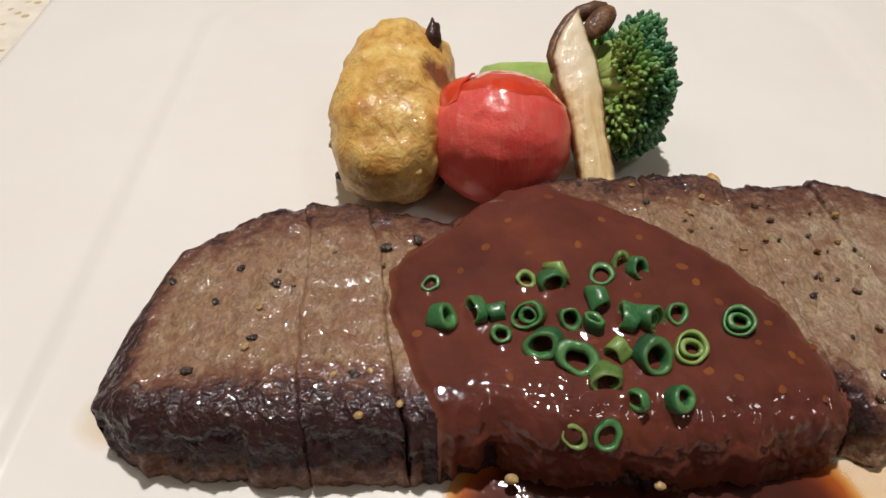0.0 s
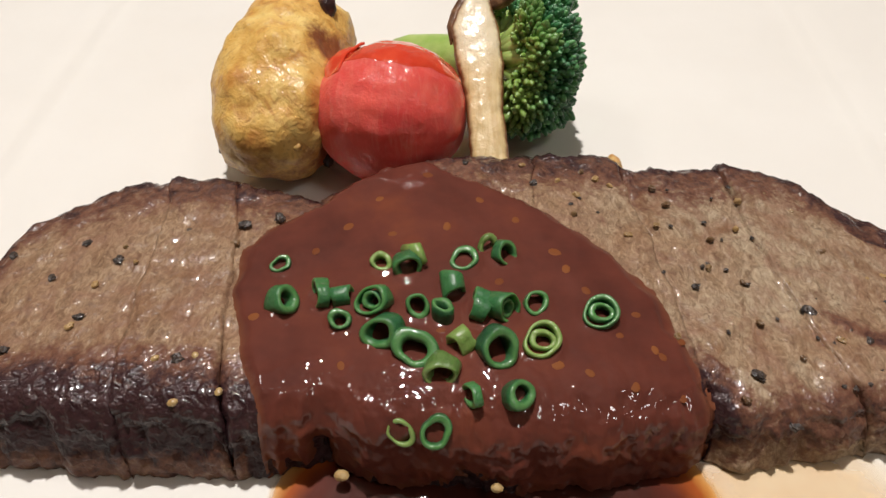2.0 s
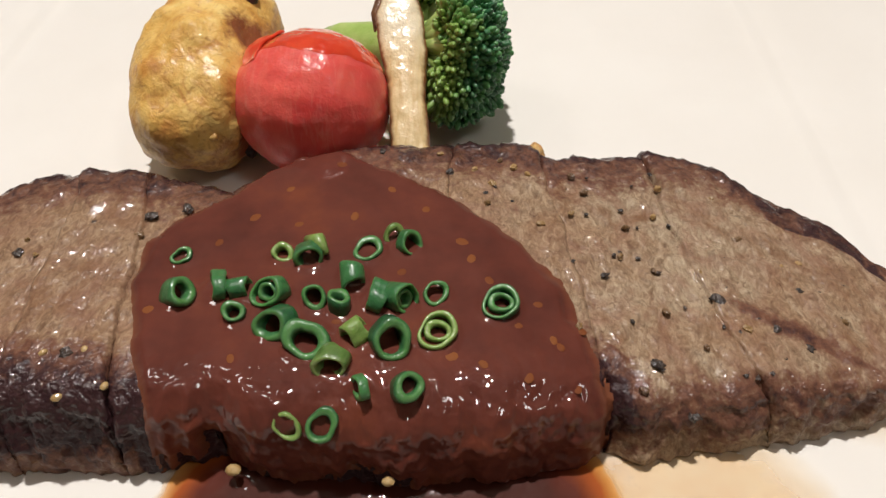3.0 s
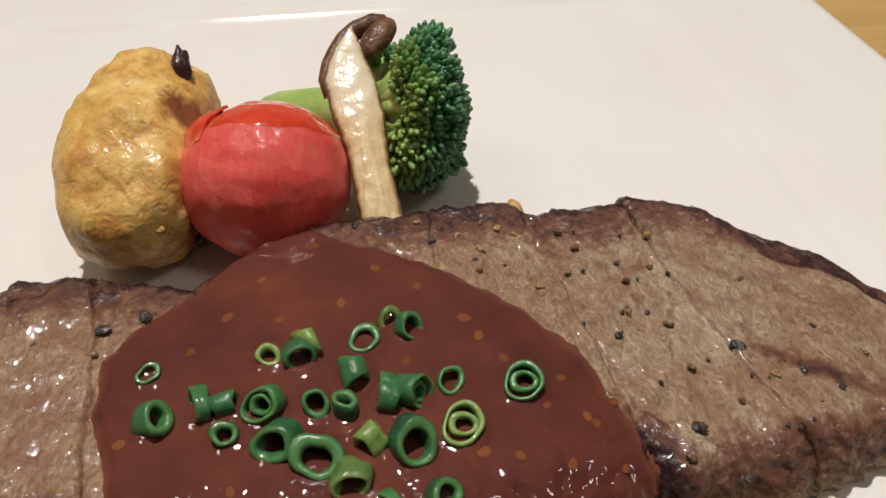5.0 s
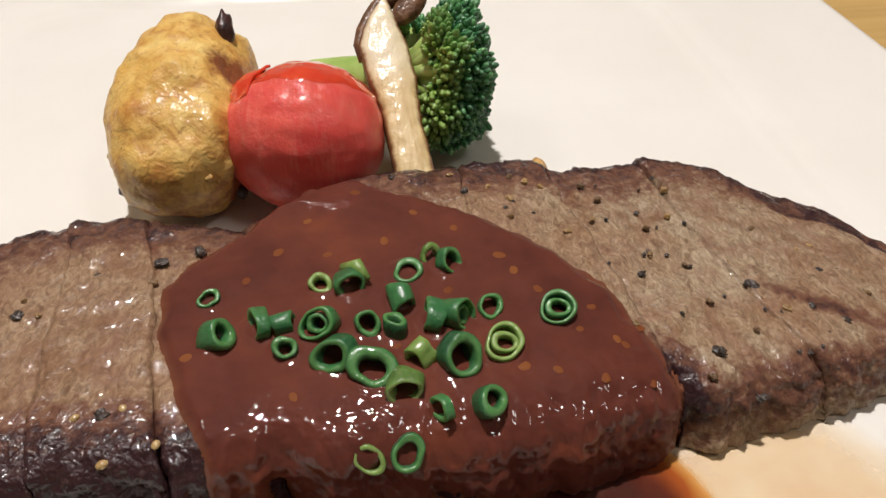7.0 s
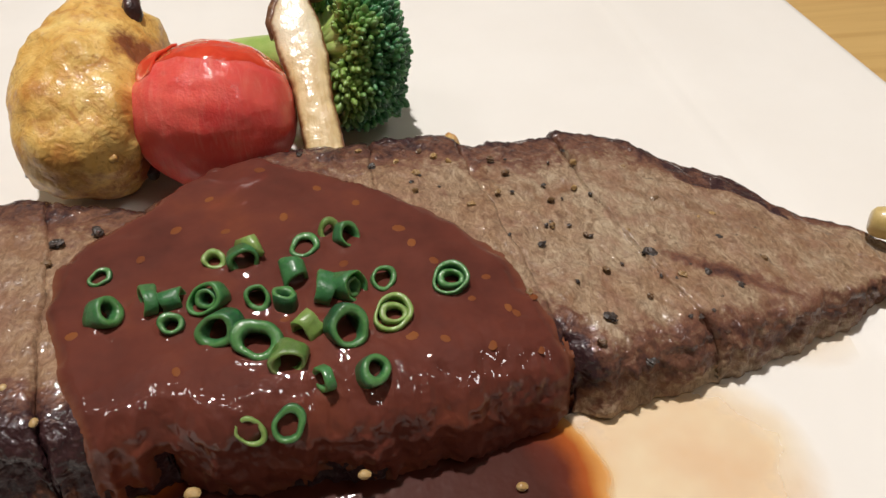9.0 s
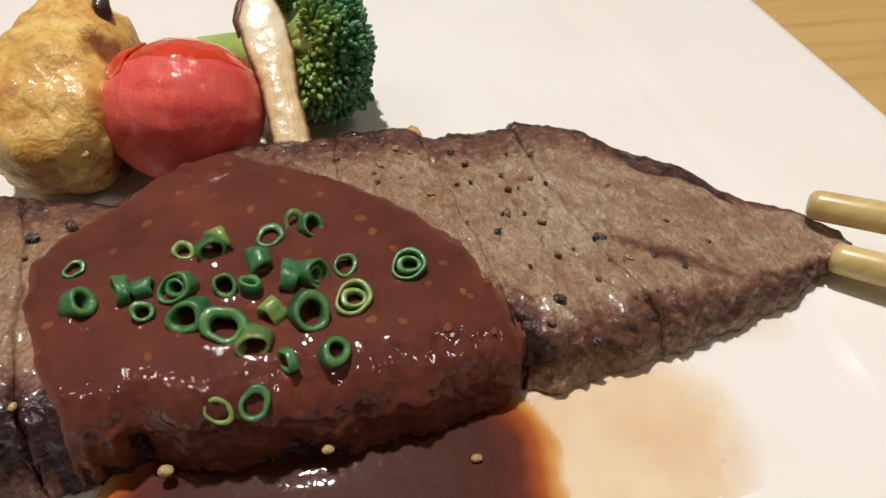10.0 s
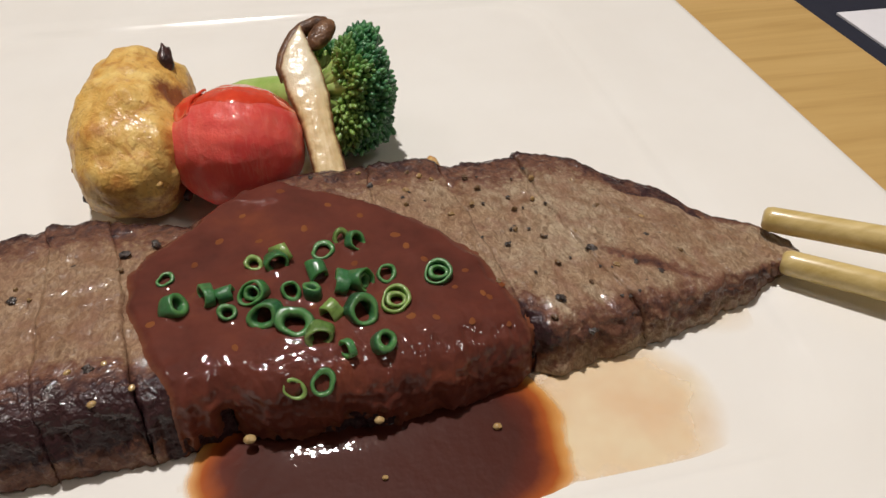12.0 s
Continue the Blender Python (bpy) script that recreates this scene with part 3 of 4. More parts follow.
prof = across(0.5)
xs = np.arange(-13, 65, 0.5)
verts, depth, margins, ripple, flank = [], [], [], [], []
for x in xs:
    for v, hz in prof:
        p, edge, top = beef_point(x, v, hz, 0.55)
        m = gravy_margin(p.x, p.y, p.z)
        up = Vector((0, -(1 - top) * (1 if v < 0.5 else -1), 0.25 + top)).normalized()
        # the gravy fills the small lumps of the meat
        q = p + up * (gravy_height(m) + 0.55 * (1 - top) if m > 0 else -0.5)
        if m > 1.5 and hz > 0.97:
            plain = thick(x) * (1 - 0.05 * v * v) * hz + 0.9 + 0.38 * nz(p.x, p.y, 0, 9, 3.1)
            q.z = q.z * 0.15 + plain * 0.85
        if m > 1 and hz > 0.9:
            q.z += meniscus(q.x, q.y)
        verts.append(q), depth.append(max(m, 0) / 6), margins.append(m), ripple.append(0.12 + 0.88 * float(1 - smooth(0.12, 0.34, v))), flank.append(float(1 - smooth(0.6, 0.92, hz)))
mm = len(prof)
faces = [f for f in grid_faces(len(xs), mm) if max(margins[i] for i in f) > -0.2]
used = sorted({i for f in faces for i in f})
at = {i: n for n, i in enumerate(used)}
gravy = mesh_ob("gravy", [verts[i] for i in used], [tuple(at[i] for i in f) for f in faces], M_GRAVY, attrs=[("depth", [depth[i] for i in used]), ("ripple", [ripple[i] for i in used]), ("flank", [flank[i] for i in used])])
tagged(gravy, "glossy reddish-brown gravy poured over the steak slices", "gravy")


def pool(name, outline, mat, peak, label, category, reach=5.0, step=0.8):
    """A thin liquid patch on the plate; outline is a function giving mm inside at x, y."""
    x0, x1, y0, y1 = outline.box
    gx, gy = np.arange(x0, x1, step), np.arange(y0, y1, step)
    vs, ms = [], []
    for x in gx:
        for y in gy:
            m = outline(x, y) + 0.8 * nz(x, y, 0, 7, 2.4)
            ms.append(m)
            foot = peak * 0.9 * math.exp(-max(near_y(x) - y, 0) / 1.8) if peak > 0.5 else 0
            vs.append((x, y, 0.03 + (peak + foot) * (1 - math.exp(-max(m, 0) / (reach * 0.6)))))
    n = len(gy)
    fs = [f for f in grid_faces(len(gx), n) if max(ms[i] for i in f) > 0]
    keep = sorted({i for f in fs for i in f})
    at = {i: k for k, i in enumerate(keep)}
    ob = mesh_ob(name, [vs[i] for i in keep], [tuple(at[i] for i in f) for f in fs], mat, attrs=[("depth", [max(ms[i], 0) / reach for i in keep])])
    return tagged(ob, label, category)


class Blob:
    """A liquid's outline: a stretched, tilted oval."""

    def __init__(self, cx, cy, rx, ry, power=2.0):
        self.c, self.r, self.p = (cx, cy), (rx, ry), power
        self.box = (cx - rx - 2, cx + rx + 2, cy - ry - 2, cy + ry + 2)

    def __call__(self, x, y):
        a, b = abs(x - self.c[0]) / self.r[0], abs(y - self.c[1]) / self.r[1]
        return (1 - (a**self.p + b**self.p) ** (1 / self.p)) * min(self.r)


pool("gravy_pool", Blob(31.5, 45.5, 33.0, 19.5, 2.6), M_POOL, 0.6, "pool of gravy with an amber rim beside the steak", "gravy", 7.0)
pool("juice_stain", Blob(73, 46, 21, 20), M_JUICE, 0.05, "thin amber meat juice on the plate", "juice", 9.0)
pool("juice_stain", Blob(103, 73, 20, 15), M_JUICE, 0.04, "pale meat juice under the end slice", "juice", 12.0)
pool("juice_stain", Blob(-54, 64, 7, 7), M_JUICE, 0.04, "pale meat juice beside the steak", "juice", 8.0)


def top_z(x, y, gravy_on=True):
    """Height of the steak's upper face, with its gravy, at x, y."""
    yn, yf = near_y(x), far_y(x)
    v = (y - yn) / (yf - yn)
    hz = float(np.interp(v, [0.034, 0.042, 0.052, 0.064, 0.085, 0.112, 0.145, 0.2, 0.94, 0.972, 0.99], [0.08, 0.22, 0.42, 0.64, 0.84, 0.95, 1.0, 1.03, 1.0, 0.98, 0.9]))
    p, e, t = beef_point(x, v, hz)
    z = p.z
    if gravy_on:
        m = gravy_margin(x, y, z)
        if m > 0:
            z += gravy_height(m)
            if m > 1.5 and hz > 0.97:
                z = (z * 0.15 + 0.85 * (thick(x) * (1 - 0.05 * v * v) * hz + 0.9 + 0.38 * nz(x, y, 0, 9, 3.1)))
    return z

# ---- potato ----
def potato_warp(p, d):
    waist = 1 - 0.10 * math.exp(-((p.y - 3) / 6) ** 2) * (1 if d.x < 0 else 0.3)
    # a blocky body: fuller shoulders than an egg
    full = (abs(d.x) ** 2.6 + abs(d.y) ** 2.6 + abs(d.z) ** 2.6) ** (-1 / 2.6)
    q = Vector((p.x * waist, p.y, p.z)) * (0.5 + 0.5 * full)
    q += d * (1.7 * nz(q.x, q.y, q.z, 14, 1.0) + 0.55 * nz(q.x, q.y, q.z, 5, 2.0) + 0.22 * nz(q.x, q.y, q.z, 2.0, 3.0))
    if q.z < -12.6:
        q.z = -12.6 + (q.z + 12.6) * 0.15
    return q


potato = empty("roast_potato", -10.8, 134, 0)
tagged(potato, "golden roast potato with browned patches and a burnt tip", "potato")
verts, faces, dirs = ball((-10.6, 132.6, 13.4), (14.0, 23.4, 13.6), 64, 96, Matrix.Rotation(radians(-4), 3, "Z") @ Matrix.Rotation(radians(10), 3, "X"), potato_warp)
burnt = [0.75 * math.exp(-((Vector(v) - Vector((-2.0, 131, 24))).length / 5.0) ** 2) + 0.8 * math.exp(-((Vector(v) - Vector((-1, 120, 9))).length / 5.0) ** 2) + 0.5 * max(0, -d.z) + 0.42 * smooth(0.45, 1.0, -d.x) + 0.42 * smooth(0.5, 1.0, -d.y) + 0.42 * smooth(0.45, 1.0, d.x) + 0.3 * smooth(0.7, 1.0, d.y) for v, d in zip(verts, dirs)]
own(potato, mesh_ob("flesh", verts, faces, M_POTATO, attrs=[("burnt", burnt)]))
tip = Vector(min(verts, key=lambda p: (Vector(p) - Vector((-1.5, 142, 27))).length))
v, f, d = ball(tip + Vector((0, 0.3, 0.6)), (1.8, 2.3, 3.3), 14, 18, Matrix.Rotation(radians(-35), 3, "X"), lambda p, d: Vector((p.x * (0.9 - 0.3 * d.z), p.y * (0.9 - 0.25 * d.z), p.z)) * (1 + 0.3 * nz(p.x, p.y, p.z, 2.0, 4.0)))
own(potato, mesh_ob("burnt_tip", v, f, M_CHAR, label="blackened, charred tip of skin"))
# small crisp crumbs that stick out of the skin
skin_pts = verts
for cx, cy, cz, r in [(-23.6, 122, 12, 0.7), (-24.0, 127, 13, 0.6), (-20.5, 152, 18, 0.9), (-13, 157.5, 18, 1.0), (-21.5, 146, 19, 0.5), (-22.5, 117, 6, 1.1), (-3, 119, 6, 1.3), (0.5, 121.5, 7, 1.2), (-8, 117, 12, 0.7)]:
    cx, cy, cz = min(skin_pts, key=lambda p: (Vector(p) - Vector((cx, cy, cz))).length)
    v, f, d = ball((cx, cy, cz), (r * 1.4, r * 1.1, r * 1.2), 8, 10, None, lambda p, d: p * (1 + 0.5 * nz(p.x + cx, p.y + cy, p.z, 1.0, 4.0)))
    own(potato, mesh_ob("crisp_crumb", v, f, M_CHAR if r > 1 else M_POTATO, attrs=[("burnt", [0.5] * len(v))]))

# ---- tomato ----
TC = Vector((11.8, 122.6, 13.2))
tomato = empty("tomato", TC.x, TC.y, 0)
tagged(tomato, "half-peeled cooked cherry tomato with wrinkled red skin on top", "tomato")


def tomato_warp(grow):
    def warp(p, d):
        q = Vector((p.x, p.y, p.z))
        q += d * (0.5 * nz(d.x * 12, d.y * 12, d.z * 12, 9, 6.0) + 0.22 * nz(d.x * 12, d.y * 12, d.z * 12, 3.0, 2.0) + grow)
        if q.z < -12.6:
            q.z = -12.6 + (q.z + 12.6) * 0.1
        return q
    return warp


v, f, d = ball(TC, (15.0, 14.2, 13.6), 64, 96, None, tomato_warp(0))
own(tomato, mesh_ob("peeled_flesh", v, f, M_FLESH, label="peeled pinkish-red flesh with pale veins"))
v, f, d = ball(TC, (15.0, 14.2, 13.6), 110, 160, None, tomato_warp(0.0))
axis = Vector((0.10, 0.78, 0.62)).normalized()


def skin_in(q):
    return q.dot(axis) - 0.42 - 0.08 * nz(q.x * 10, q.y * 10, q.z * 10, 5, 1.5)


f = [q for q in f if max(skin_in(d[i]) for i in q) > -0.03]
# the torn rim sinks into the flesh, with a slight curl just above it
v = [p + dd * (0.34 * float(smooth(-0.03, 0.06, skin_in(dd))) - 0.2 - 0.12 * float(smooth(0.03, 0.2, skin_in(dd)))) for p, dd in zip(v, d)]
keep = sorted({i for q in f for i in q})
at = {i: n for n, i in enumerate(keep)}
own(tomato, mesh_ob("skin", [v[i] for i in keep], [tuple(at[i] for i in q) for q in f], M_SKIN, label="glossy wrinkled bright red skin"))
# a loose flap of skin folded up between tomato and potato
d0 = Vector((-0.72, 0.28, 0.62)).normalized()
e1 = d0.cross(Vector((0, 0, 1))).normalized()
e2 = e1.cross(d0)
verts = []
for i in range(26):
    for j in range(20):
        a, b = (i / 25 - 0.5) * 0.85, (j / 19 - 0.5) * 0.55
        dd = (d0 + e1 * a + e2 * b).normalized()
        r = 14.4 + 1.3 * max(0, 1 - (a / 0.42) ** 2 - (b / 0.28) ** 2) + 0.35 * nz(a * 10, b * 10, 0, 3, 1.0)
        verts.append(TC + Vector((dd.x * r, dd.y * r, dd.z * r)))
flap = mesh_ob("skin_flap", verts, grid_faces(26, 20), M_SKIN, label="folded flap of loose red skin")
sol = flap.modifiers.new("thickness", "SOLIDIFY")
sol.thickness = 0.5 * MM
own(tomato, flap)

# ---- broccoli ----
broccoli = empty("broccoli_floret", 40, 138, 0)
tagged(broccoli, "steamed green broccoli floret lying on its side", "broccoli")
HEAD = Vector((37.4, 138.6, 15.4))
AX = Vector((0.92, 0.30, -0.24)).normalized()
SIDE = AX.cross(Vector((0, 0.2, 1))).normalized()
UP = SIDE.cross(AX)
v, f = tube([(10.5, 152.5, 7.0), (14, 151, 8.2), (20, 148, 9.5), (27, 144, 11.5), (33, 140, 13.5), (37, 138, 15)], [4.6, 5.4, 5.6, 5.6, 6.4, 7.5], 28)
v = [p + Vector((0.4, 0.4, 0.4)) * nz(p.x, p.y, p.z, 4, 1.0) for p in v]
own(broccoli, mesh_ob("stalk", v, f, M_STALK, label="pale green smooth stalk"))
# unit bud: a small egg
bv, bf, bd = ball((0, 0, 0), (0.5, 0.5, 0.9), 6, 8)
rng = random.Random(11)
buds = []
N = 72
for i in range(N):
    # clusters spread over a dome about the head's axis
    c = 1 - 1.55 * (i + 0.5) / N
    a = i * 2.39996
    s = math.sqrt(max(0, 1 - c * c))
    d = (AX * (c + 0.25) + SIDE * (s * math.cos(a)) + UP * (s * math.sin(a))).normalized()
    centre = HEAD + AX * (c * 9.6) + (SIDE * math.cos(a) * 13.6 + UP * math.sin(a) * 12.2) * s
    centre += Vector((rng.uniform(-1, 1), rng.uniform(-1, 1), rng.uniform(-1, 1))) * 1.0
    r = rng.uniform(2.5, 4.2)
    centre.z = max(centre.z, 3.0)
    # the mushroom leans here, so clusters keep to the side of it
    if (centre - Vector((34, 114, 12.6))).dot(Vector((0, -0.457, 0.89))) > -6.5:
        centre.x = max(centre.x, 38.6)
    lobe = centre - Vector((34.5, 145, 26))
    if lobe.length < 9.5:
        centre += lobe.normalized() * (9.5 - lobe.length)
    q = d.to_track_quat("Z", "Y").to_matrix()
    count = int(5.0 * r * r)
    for j in range(count):
        cc = 1 - 1.05 * (j + 0.5) / count
        a = j * 2.39996 + rng.uniform(-0.3, 0.3)
        ss = math.sqrt(max(0, 1 - cc * cc))
        out = q @ Vector((ss * math.cos(a), ss * math.sin(a), cc))
        p = centre + out * (r * rng.uniform(0.82, 1.14)) - d * 1.2
        if p.z < 0.7:
            continue
        tilt = (out + 0.8 * d + Vector((rng.uniform(-1, 1), rng.uniform(-1, 1), rng.uniform(-1, 1))) * 0.5).normalized()
        k = rng.uniform(0.8, 1.7)
        buds.append((p, tilt.to_track_quat("Z", "Y").to_matrix() @ Matrix.Diagonal((k, k, k * rng.uniform(0.85, 1.35)))))
    # the little branch that carries the cluster
    foot = HEAD - AX * 5 + (centre - HEAD) * 0.15
    v, f = tube([foot, foot.lerp(centre, 0.5), centre - d * 0.3], [2.3, 1.9, r * 0.62], 9)
    own(broccoli, mesh_ob("branch", v, f, M_STALK))
# buds that face out into the open are parts of their own, the rest one mass
buds.sort(key=lambda b: -(b[0] - HEAD).dot(Vector((0.35, -0.6, 0.7))))
bud_meshes = []
for young in (0.0, 0.45, 0.9):
    bud_ob = mesh_ob("bud", bv, bf, M_BUD, attrs=[("young", [young] * len(bv))])
    bud_meshes.append(bud_ob.data)
    bpy.data.objects.remove(bud_ob)


def youth(p):
    """Buds close to the stalk are paler: 0 dark green to 2 yellow-green."""
    u = -(p - HEAD).dot(AX) / 5.0 - 0.1 + 0.6 * nz(p.x, p.y, p.z, 6, 2.0)
    return 2 if u > 0.75 else 1 if u > 0.25 else 0


for p, w in buds[:300]:
    ob = new("bud", bud_meshes[youth(p)])
    m = w.to_4x4()
    m.translation = p * MM
    ob.matrix_basis = m
    own(broccoli, ob)
verts, faces, young = [], [], []
for p, w in buds[300:]:
    n = len(verts)
    verts += [p + w @ Vector(b) for b in bv]
    faces += [tuple(j + n for j in face) for face in bf]
    young += [0.45 * youth(p)] * len(bv)
mass = mesh_ob("bud_mass", verts, faces, M_BUD, attrs=[("young", young)])
tagged(mass, kind="stuff")
own(broccoli, mass)

# ---- mushroom slice ----
mushroom = empty("mushroom_slice", 31, 125, 0)
tagged(mushroom, "grilled mushroom slice with a dark brown cap edge, leaning on broccoli", "mushroom")
MP, MN, MV = Vector((34.3, 113.8, 12.6)), Vector((0, -0.457, 0.89)), Vector((0, 0.89, 0.457))
# outline: half-widths along the stem and the bent cap, as left and right edges
ML = [(-9, -5.8), (0, -6.8), (12, -8.2), (19, -10), (26, -11), (29.3, -10.2), (32.5, -8.8), (35, -7.0), (37, -5.4)]
MR = [(-9, 1.2), (0, 0.4), (8, -0.6), (18, -0.7), (25, -1.4), (28, -2.0), (30, -2.7), (33, -3.4), (35, -4.0), (37, -4.6)]
rows = np.linspace(-9, 37, 86)
verts, sear, capm = [], [], []
COLS = 16
for vv in rows:
    l = np.interp(vv, *np.array(ML).T) + 0.25 * nz(vv, 0, 0, 2.0, 1.0)
    r = np.interp(vv, *np.array(MR).T) + 0.25 * nz(vv, 9, 0, 2.0, 2.0)
    for side in (1, -1):
        for j in range(COLS):
            a = j / (COLS - 1)
            a = a if side == 1 else 1 - a
            u = l + (r - l) * a
            bulge = (1 - abs(2 * a - 1) ** 4)
            h = side * 2.4 * (0.55 + 0.45 * bulge) + 0.18 * nz(u, vv, side, 2.5, 3.0)
            verts.append(MP + Vector((u, 0, 0)) + MV * vv + MN * (h - 2.4))
            e = min(a, 1 - a) * (r - l)
            sear.append(0.9 * math.exp(-e / 0.9) + 0.5 * (side < 0))
            capm.append(smooth(14, 24, vv) * (1 - smooth(34, 38, vv)))
m = 2 * COLS
faces = grid_faces(len(rows), m, True) + [tuple(range(m)), tuple(range((len(rows) - 1) * m, len(rows) * m))]
own(mushroom, mesh_ob("cut_stem", verts, faces, M_SHROOM, label="pale seared cut face", attrs=[("sear", sear), ("cap", capm)]))


def shroom_at(u, vv, h):
    return MP + Vector((u, 0, 0)) + MV * vv + MN * h


# cap skin wraps the outer edge and the drooping end
pts = [shroom_at(-11.1, 23, -2.2), shroom_at(-11.0, 27, -2.2), shroom_at(-10.0, 30.2, -2.2), shroom_at(-8.7, 32.8, -2.2), shroom_at(-6.8, 35.4, -2.2), shroom_at(-4.2, 37.6, -2.4), shroom_at(-0.8, 39.0, -2.4), shroom_at(1.2, 39.0, -2.4), shroom_at(2.0, 38.0, -2.4)]
v, f = tube(pts, [0.3, 1.0, 1.3, 1.35, 1.6, 1.8, 1.8, 1.6, 0.8], 16)
v = [p + Vector((1, 1, 1)) * 0.28 * nz(p.x, p.y, p.z, 2.2, 1.0) for p in v]
own(mushroom, mesh_ob("cap_skin", v, f, M_SHSKIN, label="dark brown glossy cap skin"))
v, f, d = ball(shroom_at(-0.1, 35.0, -1.4), (2.7, 5.0, 1.7), 20, 24, Matrix.Rotation(radians(27), 3, "X") @ Matrix.Rotation(radians(-38), 3, "Z"), lambda p, d: p * (1 + 0.08 * nz(p.x, p.y, p.z, 3, 2.0)))
own(mushroom, mesh_ob("cap_end", v, f, M_SHSKIN, label="dark brown curled cap end"))

# ---- spring onion rings on the gravy ----

def ring_mesh(d, h, seed, inner=0.64):
    """A slightly squashed hollow ring with thin, uneven walls and rounded rims."""
    rr = random.Random(seed)
    ro, ri = d / 2, d / 2 * inner
    w = ro - ri
    section = [(ro - 0.25 * w, -h / 2), (ro, -h / 2 + 0.2 * w), (ro * 1.01, -h / 6), (ro * 1.01, h / 6), (ro, h / 2 - 0.2 * w), (ro - 0.25 * w, h / 2), (ri + 0.3 * w, h / 2), (ri, h / 2 - 0.25 * w), (ri * 0.98, 0), (ri, -h / 2 + 0.25 * w), (ri + 0.3 * w, -h / 2)]
    oval, ph, cut = rr.uniform(0.05, 0.16), rr.uniform(0, 6.28), rr.uniform(0.1, 0.35)
    verts, inn, turns = [], [], 36
    for i in range(turns):
        a = 2 * math.pi * i / turns
        thin = 1 + 0.22 * math.cos(a + 2 * ph)
        for k, (r, z) in enumerate(section):
            r = ro - (ro - r) * thin
            q = r * (1 + oval * math.cos(2 * a + ph) + 0.035 * math.sin(3 * a + seed) + 0.02 * math.sin(5 * a + 2 * seed))
            slant = cut * h * math.cos(a + ph) * (z / h)
            verts.append((q * math.cos(a), q * math.sin(a), z + slant + 0.06 * math.sin(4 * a + seed)))
            inn.append((0.5, 0.1, 0, 0, 0.15, 0.75, 0.95, 0.4, 0.0, 0.2, 0.7)[k])
    n = len(section)
    faces = [(i * n + k, i * n + (k + 1) % n, ((i + 1) % turns) * n + (k + 1) % n, ((i + 1) % turns) * n + k) for i in range(turns) for k in range(n)]
    return verts, faces, inn


for i, (x, y, d, tilt, head, h, kind) in enumerate(RINGS):
    mat = M_ONIONP if kind in (1, 3) else M_ONION
    v, f, inn = ring_mesh(d * 0.98, h * 1.2, i, 0.78 if kind in (2, 3) else (0.62, 0.52, 0.68)[i % 3])
    ob = mesh_ob("spring_onion_ring", v, f, mat, attrs=[("inner", inn)])
    # each ring lies about two fifths deep in the gravy
    lift = 0.12 * (d * math.sin(radians(tilt)) + h * math.cos(radians(tilt))) + (1.5 if y < 56 else 0.15)
    m = Matrix.Rotation(radians(head - 90), 4, "Z") @ Matrix.Rotation(radians(-tilt), 4, "X")
    ob.matrix_world = Matrix.Translation(Vector((x, y, top_z(x, y) + lift)) * MM) @ m
    tagged(ob, "pale olive spring onion ring on the gravy" if kind in (1, 3) else "chopped dark green spring onion ring on the gravy", "spring onion", "spring onion rings on the gravy")
    if kind in (2, 3):
        v, f, inn = ring_mesh(d * 0.62, h * 0.9, i + 50, 0.58)
        c = part("inner_ring", v, f, mat, ob, attrs=[("inner", inn)])
# one thin blade of onion standing on its edge
v, f = tube([(17.2, 83.6, top_z(17.2, 83.6) + 0.6), (19.2, 82.2, top_z(19, 82) + 2.0), (20.6, 80.2, top_z(20.6, 80) + 1.0)], [0.9, 1.2, 0.5], 8)
tagged(mesh_ob("spring_onion_sliver", v, f, M_ONIONP, attrs=[("inner", [0.3] * len(v))]), "light green spring onion sliver on the gravy", "spring onion")


# ---- pepper, seeds and bits ----
def bit_mesh(name, mat, radii, seed, rough=0.35):
    v, f, d = ball((0, 0, 0), radii, 7, 9, None, lambda p, d: p * (1 + rough * nz(d.x + seed, d.y, d.z, 0.8, seed * 1.7)))
    me_ob = mesh_ob(name, v, f, mat, soft=False)
    me = me_ob.data
    bpy.data.objects.remove(me_ob)
    return me


PEPPER = [bit_mesh("peppercorn_piece", M_PEPPER, (1.0, 0.7, 0.42), s, 0.75) for s in range(4)]
TAN = [bit_mesh("pepper_crumb", M_TAN, (0.8, 0.6, 0.45), s + 7, 0.6) for s in range(4)]
SEED = [bit_mesh("gravy_seed", M_SEED, (1.0, 0.72, 0.12), s + 3, 0.08) for s in range(2)]
PALE = [bit_mesh("pale_seed", M_PALESEED, (0.7, 0.55, 0.45), s + 5, 0.12) for s in range(2)]


def scatter(name, meshes, spots, size, label, category, group, sink=0.2):
    for i, (x, y) in enumerate(spots):
        ob = new(name, meshes[i % len(meshes)])
        s = size * rng.uniform(0.75, 1.2)
        ob.matrix_world = Matrix.Translation(Vector((x, y, top_z(x, y) + sink * s)) * MM) @ Matrix.Rotation(rng.uniform(0, 6.28), 4, "Z") @ Matrix.Diagonal((s, s, s, 1))
        tagged(ob, label, category, group)


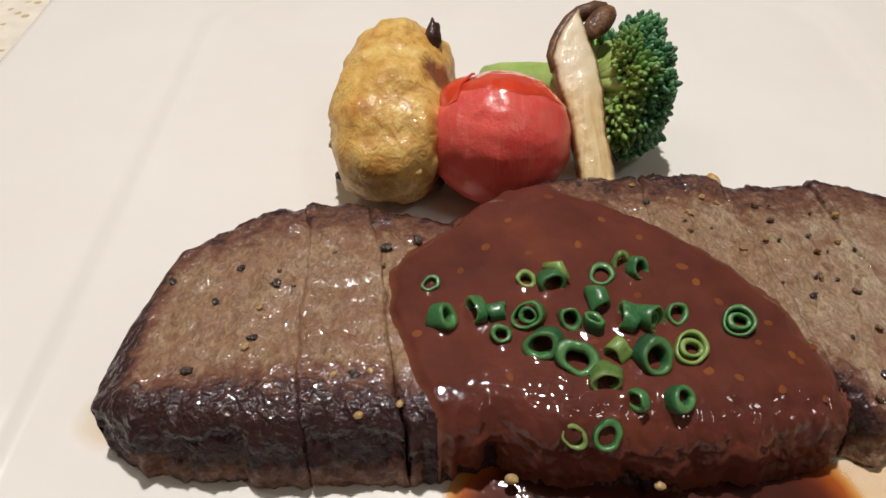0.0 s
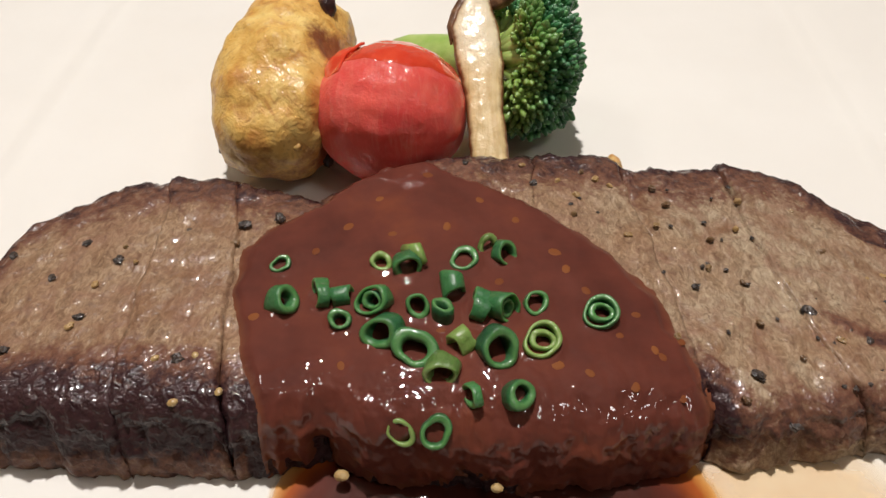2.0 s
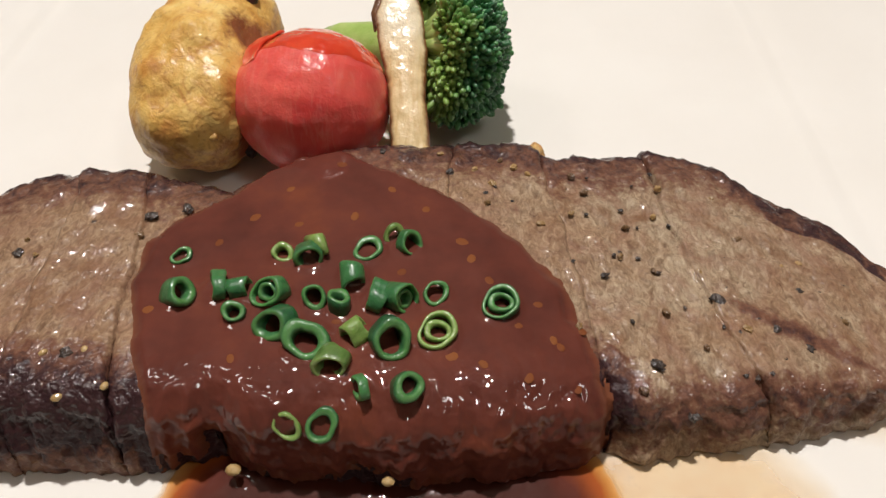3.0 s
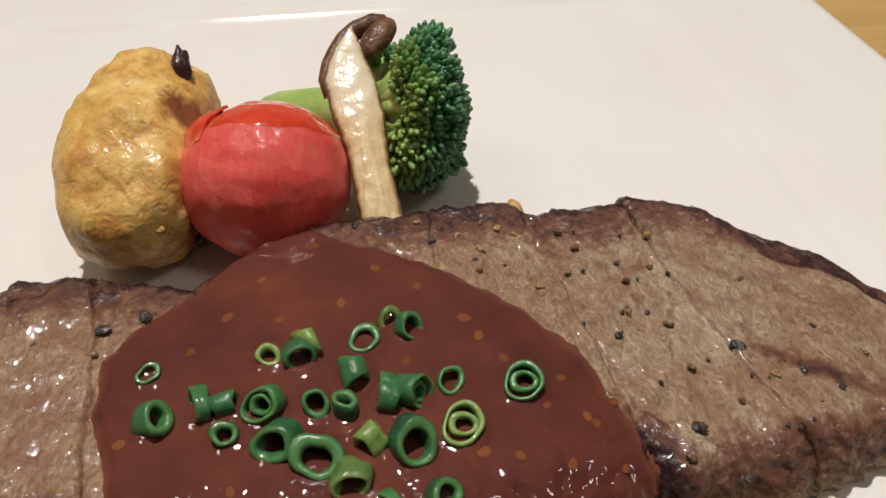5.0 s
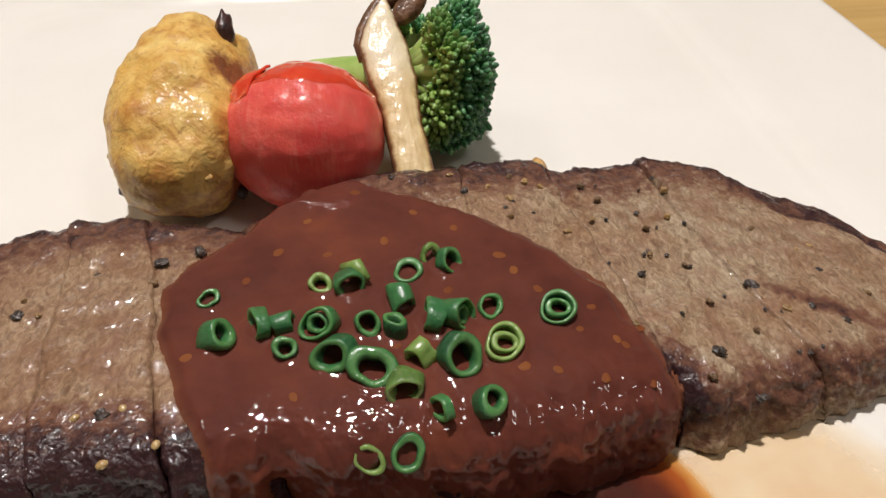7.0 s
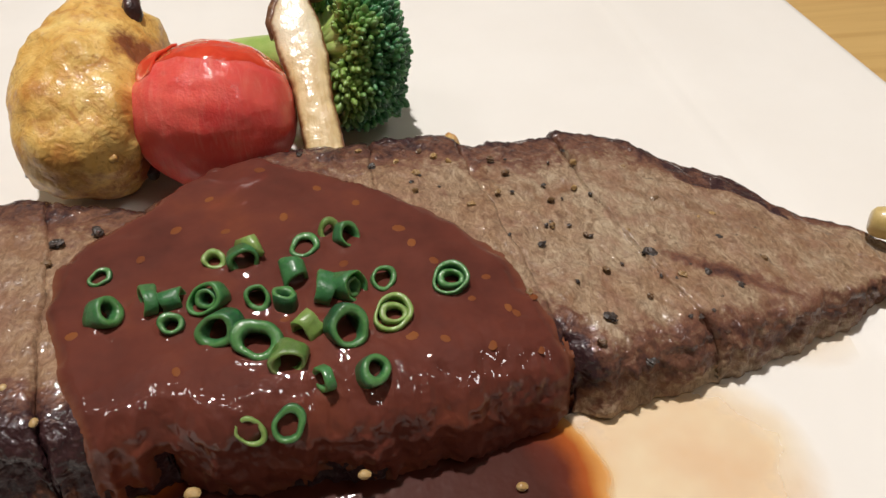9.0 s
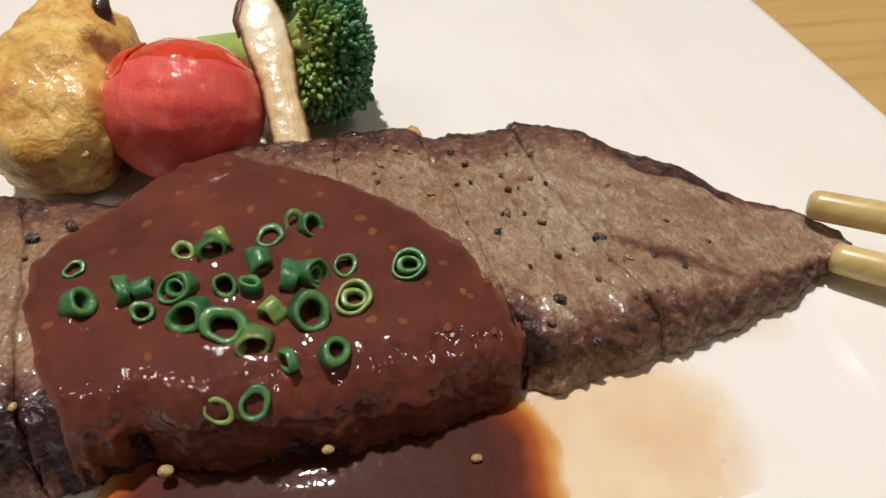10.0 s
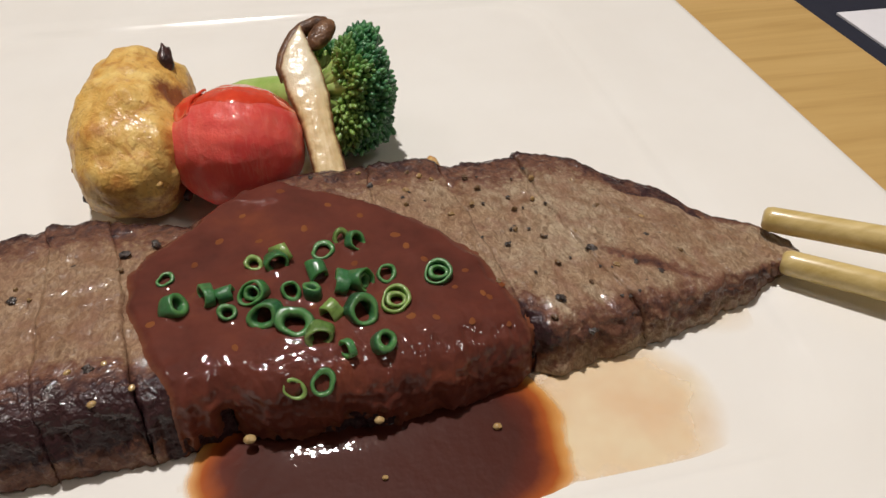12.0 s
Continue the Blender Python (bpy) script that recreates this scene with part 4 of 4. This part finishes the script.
rng = random.Random(3)
specks = []
while len(specks) < 46:
    x, y = rng.uniform(44, 104), rng.uniform(56, 106)
    if gravy_margin(x, y, 20) < -2 and near_y(x) + 5 < y < far_y(x) - 1.5:
        specks.append((x, y))
scatter("pepper_crumb", PEPPER, specks, 0.42, "tiny dark pepper crumb on the seared beef", "pepper crumb", "fine pepper on the steak")
scatter("peppercorn_piece", PEPPER, [(-19, 88.6), (-4.6, 92.4), (-10.3, 90.6), (-28, 81.4), (-37.6, 78.2), (-30, 70), (-38.7, 63.9), (-13.4, 63), (-34.8, 85.6), (63.1, 80.9), (79.5, 77.1), (93.1, 80), (-46.2, 83.3), (38.6, 103), (68.3, 64.1), (91.1, 68.7), (87, 72), (72.9, 58.5), (26.5, 108)], 0.98, "cracked black peppercorn piece on the seared beef", "peppercorn", "cracked pepper on the steak")
scatter("pepper_crumb", TAN, [(36.9, 108), (46, 100.2), (49.8, 104.9), (52.3, 103.4), (59.1, 94.2), (66.1, 85.2), (57.9, 70), (73.2, 95.3), (78, 82.5), (71.2, 73.8), (82.6, 71.5), (75, 101.8), (89, 97.1), (70.9, 82.3), (65.9, 60.5), (45.1, 95), (53.8, 91), (91.6, 84.7), (97, 92), (84, 100), (80, 104), (-30.7, 68.3), (-25.1, 81), (-28.1, 84.6), (-30, 76.4), (-10.7, 86), (62, 100), (68, 92), (86, 90), (95, 86), (76, 68), (98, 74), (47.5, 107), (43, 104), (60, 104)], 0.85, "brown cracked pepper crumb on the seared beef", "pepper crumb", "pepper crumbs on the steak")
scatter("gravy_seed", SEED, [(54.6, 65.8), (58, 69.1), (48.9, 68.8), (41, 84.8), (7.5, 89.6), (23.6, 89.7), (-3.9, 70.4), (31.9, 78), (23.6, 68.8), (56.7, 59.8), (39.6, 63.2), (42.4, 81.2), (53.8, 66.8), (12, 97), (35, 92), (20, 103), (3, 84), (45, 77), (50, 60.5), (15, 88), (29, 97), (44, 62), (10, 62), (52, 73)], 1.0, "amber seed just under the gravy's surface", "seed", "seeds in the gravy", -0.03)
scatter("pale_seed", PALE, [(-16.4, 62.9), (-10.9, 63.6), (-12.2, 56.4), (-6.3, 58)], 1.0, "pale yellow seed on the steak's browned edge", "seed", "pale seeds on the steak")
for x, y, z, s in [(10.2, 51.5, 3.0, 1.6), (31.6, 49.6, 4.6, 1.3), (51.6, 46.5, 1.0, 1.2), (31, 41, 1.0, 0.8), (100.5, 104, 0.4, 0.8)]:
    ob = new("pale_seed", PALE[0])
    ob.matrix_world = Matrix.Translation(Vector((x, y, z)) * MM) @ Matrix.Diagonal((s, s, s, 1))
    tagged(ob, "pale bit of garlic at the foot of the steak", "seed", "pale bits in the gravy pool")

# golden bit of fat on the far edge, where two slices meet
v, f, d = ball((54.6, 112.2, 9.6), (1.3, 2.4, 1.5), 16, 20, Matrix.Rotation(radians(20), 3, "Z"), lambda p, d: p * (1 + 0.4 * nz(p.x, p.y, p.z, 1.6, 4.0)))
tagged(mesh_ob("fat_piece", v, f, M_FAT), "golden crisp bit of fat on the steak's far edge", "fat")

# ---- chopsticks that grip the end slice ----
for y0, z0, y1, z1, far in [(78.8, 10.2, -62, 14, 0), (69.4, 6.2, -96, 8, 1)]:
    a, b = Vector((119.5, y0, z0)), Vector((330, y1 - 10, z1 + 20))
    steps = [a.lerp(b, t) for t in (0, 0.002, 0.006, 0.05, 0.2, 0.5, 1.0)]
    v, f = tube(steps, [1.7, 2.4, 2.7, 2.8, 3.1, 3.6, 4.4], 20)
    tagged(mesh_ob("chopstick", v, f, M_BAMBOO), "pale bamboo chopstick gripping the end of the steak", "chopstick", "pair of chopsticks")
